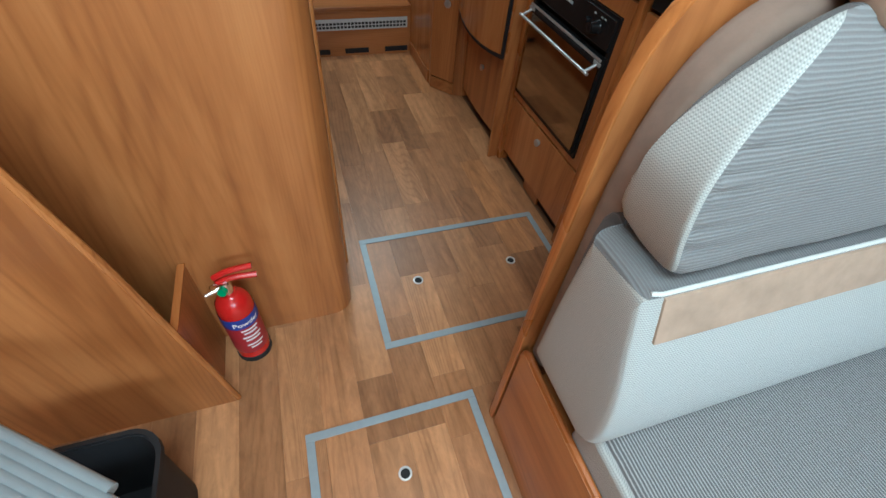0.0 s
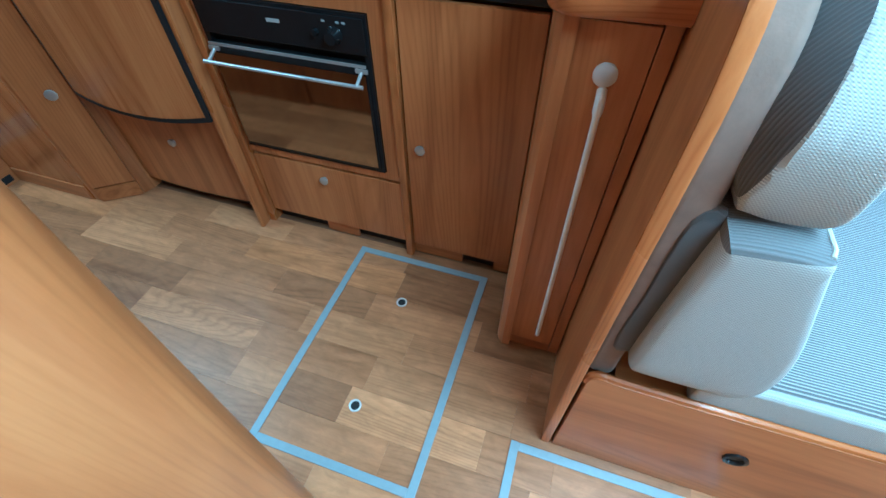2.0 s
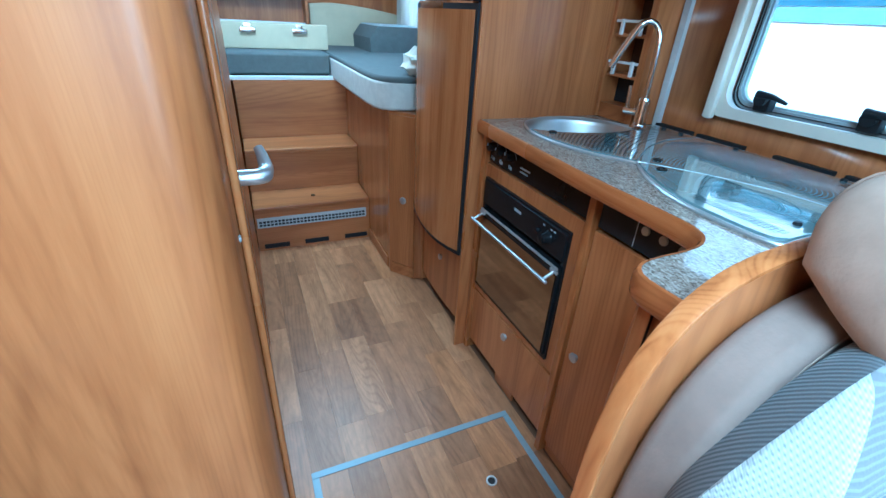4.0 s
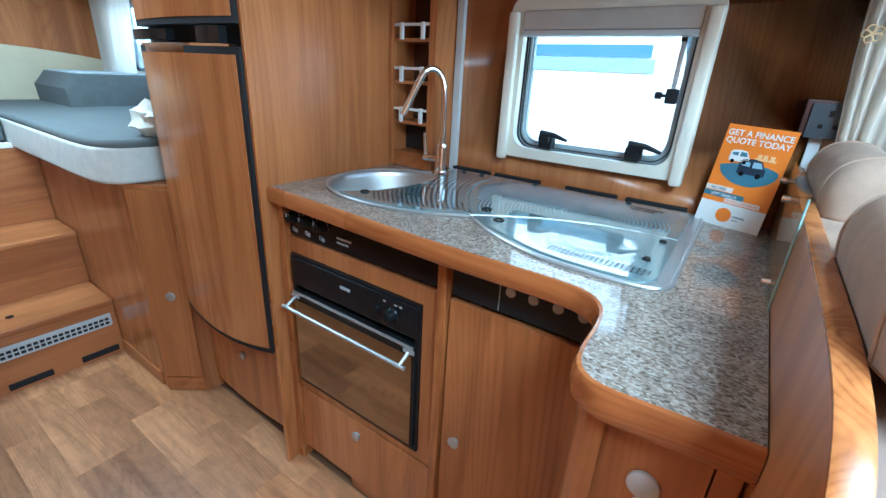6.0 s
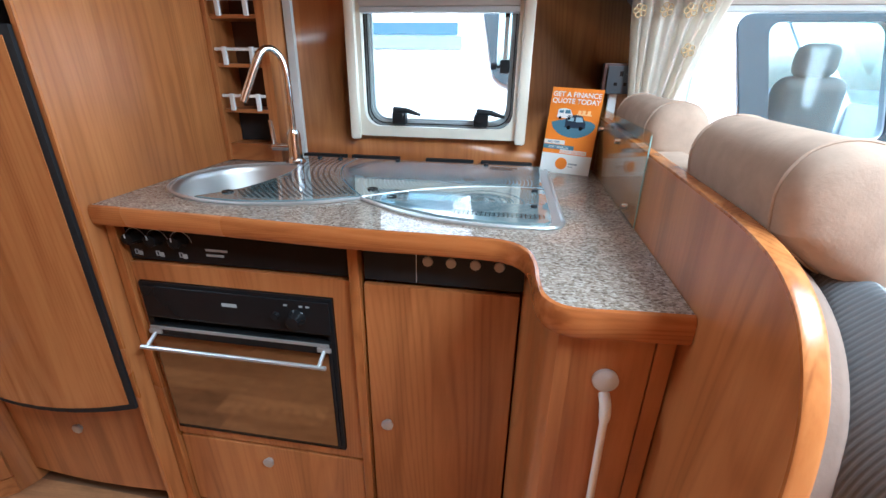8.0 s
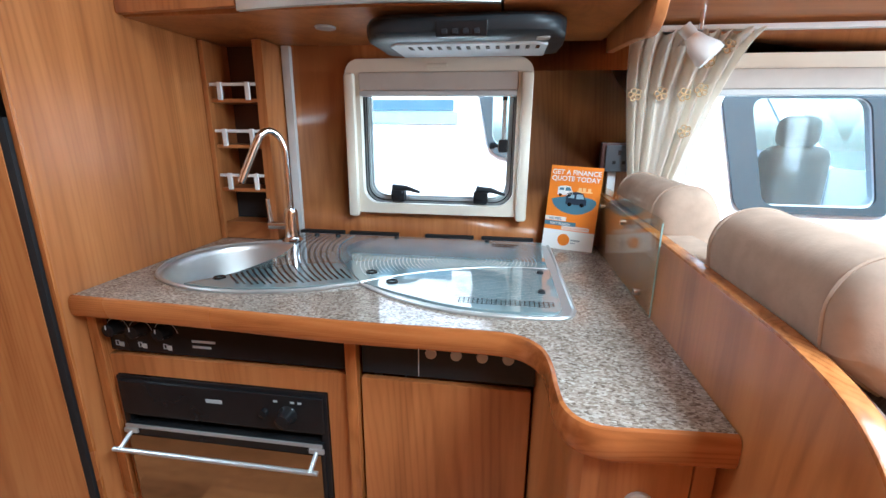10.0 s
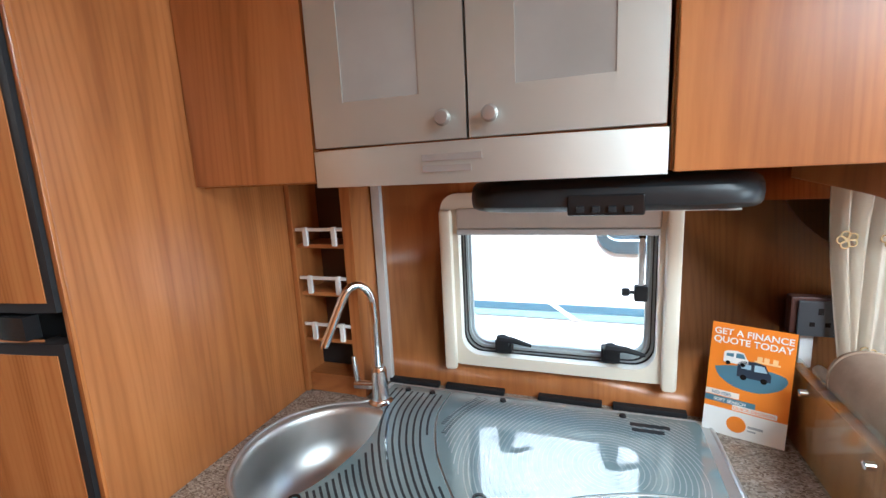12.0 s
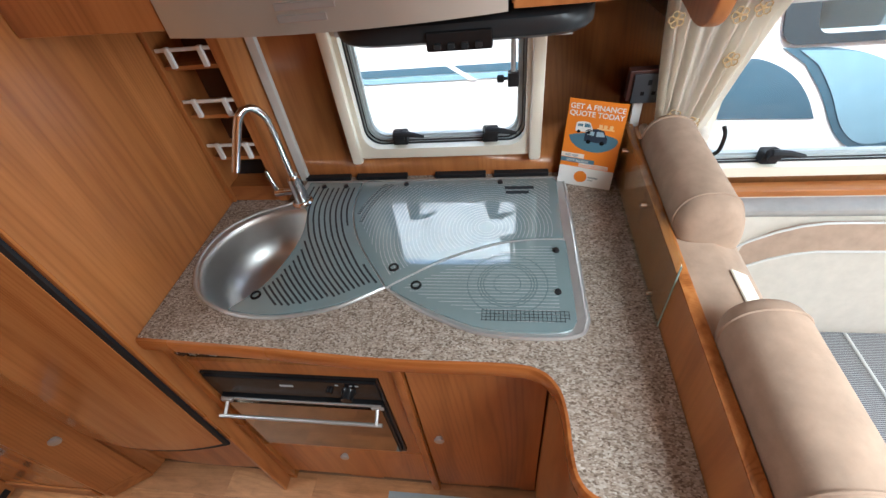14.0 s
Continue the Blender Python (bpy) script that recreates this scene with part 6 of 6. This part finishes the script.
# floor hatches
RING = plain("polished_ring", (0.7, 0.7, 0.69), 0.3, 0.35)
def hatch(name, x0, x1, y0, y1, rings, label):
    h = thing(name, label, "floor hatch", ((x0 + x1) / 2, (y0 + y1) / 2, 0), "floor hatches")
    w = 0.021
    for xa, xb, ya, yb in ((x0, x1, y1 - w, y1), (x0, x1, y0, y0 + w), (x0, x0 + w, y0 + w, y1 - w), (x1 - w, x1, y0 + w, y1 - w)):
        part("frame_strip", box(xa, xb, ya, yb, 0.0004, 0.0035, 0.0012), ALU, h, "grey aluminium edge strip")
    for x, y in rings:
        r = part("finger_ring", lathe([(0.0115, 0.0), (0.0165, 0.0), (0.0165, 0.003), (0.0125, 0.0035), (0.0115, 0.001)], (x, y, 0.0005), seg=28), RING, h, "chrome finger hole ring")
        part("hole", lathe([(0, 0.0), (0.0117, 0.0)], (x, y, 0.0012), seg=24), GAP_SHADE, r)


hatch("floor_hatch", 0.003, 0.673, 0.777, 1.222, ((0.161, 1.0), (0.499, 1.006)), "floor hatch cut from the planks in a grey metal frame")
hatch("floor_hatch", -0.242, 0.205, 0.12, 0.596, ((-0.024, 0.441),), "small floor hatch in a grey metal frame beside the bench")

# ---- outside: a white motorhome parked alongside ----
setting("ground", box(-40, 60, -50, 50, -0.75, -0.7), plain("damp_asphalt", (0.06, 0.06, 0.062), 0.85, 0, 0.2, 6, 0.3, 80))
VX = 2.1
van = thing("parked_motorhome", "white motorhome with blue-grey stripes parked alongside", "motorhome", (VX + 1, 1.0, -0.7))
BODY = plain("white_coachwork", (0.84, 0.86, 0.87), 0.3, 0, 0.02, 3, coat=0.3)
STRIPE = plain("blue_grey_stripe", (0.07, 0.13, 0.18), 0.35)
STRIPE2 = plain("pale_blue_stripe", (0.22, 0.36, 0.45), 0.35)
SMOKE = plain("dark_window_surround", (0.045, 0.058, 0.068), 0.45)
for m_ in (STRIPE, STRIPE2, SMOKE):
    m_.node_tree.nodes["Principled BSDF"].inputs["Specular IOR Level"].default_value = 0.15
HA = rounded(0.28, 0.86, 1.18, 1.5, 0.06, 5)
SHEAR = lambda pts: [(y + 0.27 * (z - 1.16), z) for y, z in pts]
HB = SHEAR(rounded(-0.73, -0.28, 0.94, 1.39, 0.05, 5))
HA_OUT = [(y + 0.2 * (z - 1.34), z) for y, z in rounded(0.23, 0.91, 1.13, 1.55, 0.07, 5)]
HB_OUT = SHEAR(rounded(-0.79, -0.165, 0.905, 1.42, 0.06, 5))


def side_wall(x0, x1, holes):
    b = bmesh.new()
    outer = [(-2.6, -0.35), (5.3, -0.35), (5.3, 2.15), (-1.05, 2.15), (-1.9, 0.98), (-2.6, 0.8)]
    for x in (x0, x1):
        edges = []
        for loop in [outer, *holes]:
            vs = [b.verts.new((x, u, v)) for u, v in loop]
            edges += [b.edges.new((vs[k], vs[(k + 1) % len(vs)])) for k in range(len(vs))]
        bmesh.ops.triangle_fill(b, edges=edges, use_beauty=True)
    for loop in [outer, *holes]:
        a = [b.verts.new((x0, u, v)) for u, v in loop]
        c = [b.verts.new((x1, u, v)) for u, v in loop]
        for k in range(len(loop)):
            b.faces.new((a[k], a[(k + 1) % len(a)], c[(k + 1) % len(a)], c[k]))
    bmesh.ops.remove_doubles(b, verts=b.verts, dist=1e-5)
    return b


part("side_wall", side_wall(VX, VX + 0.04, [HA, HB]), BODY, van)
part("far_wall", side_wall(VX + 2.0, VX + 2.04, [[(-1.7, 0.95), (1.2, 0.95), (1.2, 1.7), (-1.2, 1.7)]]), BODY, van)
part("roof", box(VX, VX + 2.04, -1.05, 5.3, 2.152, 2.2), BODY, van)
part("floor", box(VX + 0.042, VX + 1.998, -2.5, 5.2, 0.0, 0.04), CHARCOAL, van)
part("bonnet", prism([(-2.58, 0.0), (-1.88, 0.0), (-1.88, 0.98), (-2.58, 0.8)], "x", VX + 0.042, VX + 1.998, 0.02), BODY, van)
scr = part("windscreen", prism([(-1.89, 0.985), (-1.045, 2.148), (-1.04, 2.145), (-1.885, 0.982)], "x", VX + 0.045, VX + 1.995), sheet_glass("screen_glass", (0.9, 0.95, 0.93)), van, "raked clear windscreen")
scr.visible_shadow = False
part("end_wall", box(VX + 0.042, VX + 1.998, 5.2, 5.26, 0.0, 2.14), BODY, van)
for hole, out in ((HA, HA_OUT), (HB, HB_OUT)):
    w = part("window", ring_plate(out, hole, "x", VX - 0.012, VX - 0.001), SMOKE, van, "dark framed hinged window")
    p_ = part("pane", prism(hole, "x", VX + 0.01, VX + 0.014), sheet_glass("tinted_acrylic", (0.8, 0.85, 0.87)), w, "tinted acrylic pane")
    p_.visible_shadow = False
HANG = plain("beige_van_seat", (0.5, 0.41, 0.32), 0.8)
part("seat_back", box(VX + 0.43, VX + 0.58, -0.89, -0.56, 0.5, 1.185, 0.07, 4), HANG, van, "beige seat back")
part("head_rest", box(VX + 0.44, VX + 0.56, -0.815, -0.62, 1.175, 1.338, 0.055, 4), HANG, van, "beige head rest")
part("stripe", box(VX - 0.004, VX - 0.0005, 0.3, 5.2, 0.842, 0.868), STRIPE2, van, "pale blue stripe")
part("stripe", box(VX - 0.004, VX - 0.0005, 0.3, 5.2, 0.872, 0.905), STRIPE, van, "dark blue-grey stripe")
part("stripe_flash", prism([(1.075, 0.906), (1.045, 0.906), (0.945, 0.838), (0.975, 0.838)], "x", VX - 0.006, VX - 0.0042), BODY, van, "white slanting flash in the stripe")
part("stripe", box(VX - 0.004, VX - 0.0005, 1.02, 5.2, 1.278, 1.332), STRIPE2, van, "pale blue upper stripe")
part("stripe", box(VX - 0.004, VX - 0.0005, 1.04, 5.2, 1.336, 1.386), STRIPE, van, "grey upper stripe")
sw = curve2([(-0.1, 0.6), (-0.085, 0.74), (-0.1, 0.84), (-0.18, 0.856), (-0.319, 0.79), (-0.42, 0.69), (-0.49, 0.585)], 5)
part("swoosh", prism(sw, "x", VX - 0.004, VX - 0.0005), STRIPE, van, "dark blue painted swoosh")
sw_o = curve2([(-0.25, 0.894), (-0.46, 0.879), (-0.64, 0.823), (-0.78, 0.72), (-0.88, 0.55), (-0.87, 0.44), (-0.727, 0.421), (-0.599, 0.513), (-0.475, 0.685), (-0.356, 0.824)], 4)
part("swoosh", prism(sw_o, "x", VX - 0.004, VX - 0.0005), STRIPE, van, "dark edged painted swoosh")
sw_i = [(-0.62 + (y + 0.62) * 0.86 - 0.012, 0.66 + (z - 0.66) * 0.9 + 0.012) for y, z in sw_o]
part("swoosh_fill", prism(sw_i, "x", VX - 0.007, VX - 0.0042), STRIPE2, van, "pale blue filling of the swoosh")

# ---- floor planks ----
def plank_mesh(w, ln, mat):
    b = box(-w / 2, w / 2, -ln / 2, ln / 2, -0.003, 0.0, 0.0)
    top = [e for e in b.edges if all(v.co.z > -0.001 for v in e.verts)]
    bmesh.ops.bevel(b, geom=top, offset=0.0003, segments=1, affect="EDGES")
    me = bpy.data.meshes.new("plank")
    b.to_mesh(me)
    b.free()
    me.materials.append(mat)
    return me


rng = random.Random(7)
PW, PX = 0.1005, 0.006
# end joints seen along each row, from the rear forwards, with the tone of the piece in front of the joint
JOINTS = {
    -5: [(0.98, "light"), (0.42, "mid")], -4: [(1.0, "mid"), (0.45, "dark")], -3: [(0.93, "light"), (0.5, "mid")], -2: [(0.94, "mid"), (0.41, "light")],
    -1: [(2.45, "mid"), (1.95, "light"), (1.43, "mid"), (1.03, "light"), (0.703, "dark"), (0.53, "light"), (0.1, "mid")],
    0: [(2.52, "dark"), (2.11, "dark"), (1.66, "mid"), (1.2, "mid"), (0.88, "mid"), (0.53, "light"), (0.2, "mid")],
    1: [(2.65, "mid"), (2.367, "light"), (1.735, "mid"), (1.362, "light"), (1.203, "dark"), (1.03, "light"), (0.66, "mid"), (0.487, "mid")],
    2: [(2.6, "light"), (2.066, "dark"), (1.79, "light"), (1.37, "mid"), (1.0, "light"), (0.6, "dark")],
    3: [(2.6, "mid"), (2.41, "mid"), (2.068, "dark"), (1.72, "mid"), (1.26, "light"), (0.93, "mid"), (0.58, "mid")],
    4: [(2.6, "mid"), (2.2, "light"), (1.83, "mid"), (1.413, "dark"), (1.092, "mid"), (0.75, "dark")],
    5: [(2.65, "orange"), (2.2, "light"), (1.95, "mid"), (1.588, "orange"), (1.035, "dark"), (0.7, "mid")],
    6: [(2.68, "light"), (2.265, "mid"), (1.83, "light"), (1.5, "mid"), (1.045, "dark"), (0.66, "mid")],
    7: [(2.3, "mid"), (1.83, "light"), (1.4, "mid"), (1.0, "dark")],
}
made = {}
for col in range(-10, 12):
    x = PX + PW * (col + 0.5)
    if x - PW / 2 < XL or x + PW / 2 > 0.79:
        continue
    rows = list(JOINTS.get(col, []))
    if not rows:
        rows = [(2.75 - 0.3 * rng.random(), "mid")]
    if rows[0][0] < 2.68:
        rows.insert(0, (2.7, rng.choice(("mid", "light"))))
    while rows[-1][0] > -0.6:
        rows.append((round(rows[-1][0] - rng.choice((0.32, 0.42, 0.55)), 3), rng.choice(("mid", "light", "mid", "dark"))))
    for (ya, tone), (yb, _) in zip(rows, rows[1:]):
        ln = round(ya - yb, 3)
        if (ln, tone) not in made:
            made[ln, tone] = plank_mesh(PW - 0.0002, ln - 0.0002, PLANKS[tone])
        ob = new("plank", made[ln, tone])
        ob.location = (x, (ya + yb) / 2, 0)
        ob.parent = floor
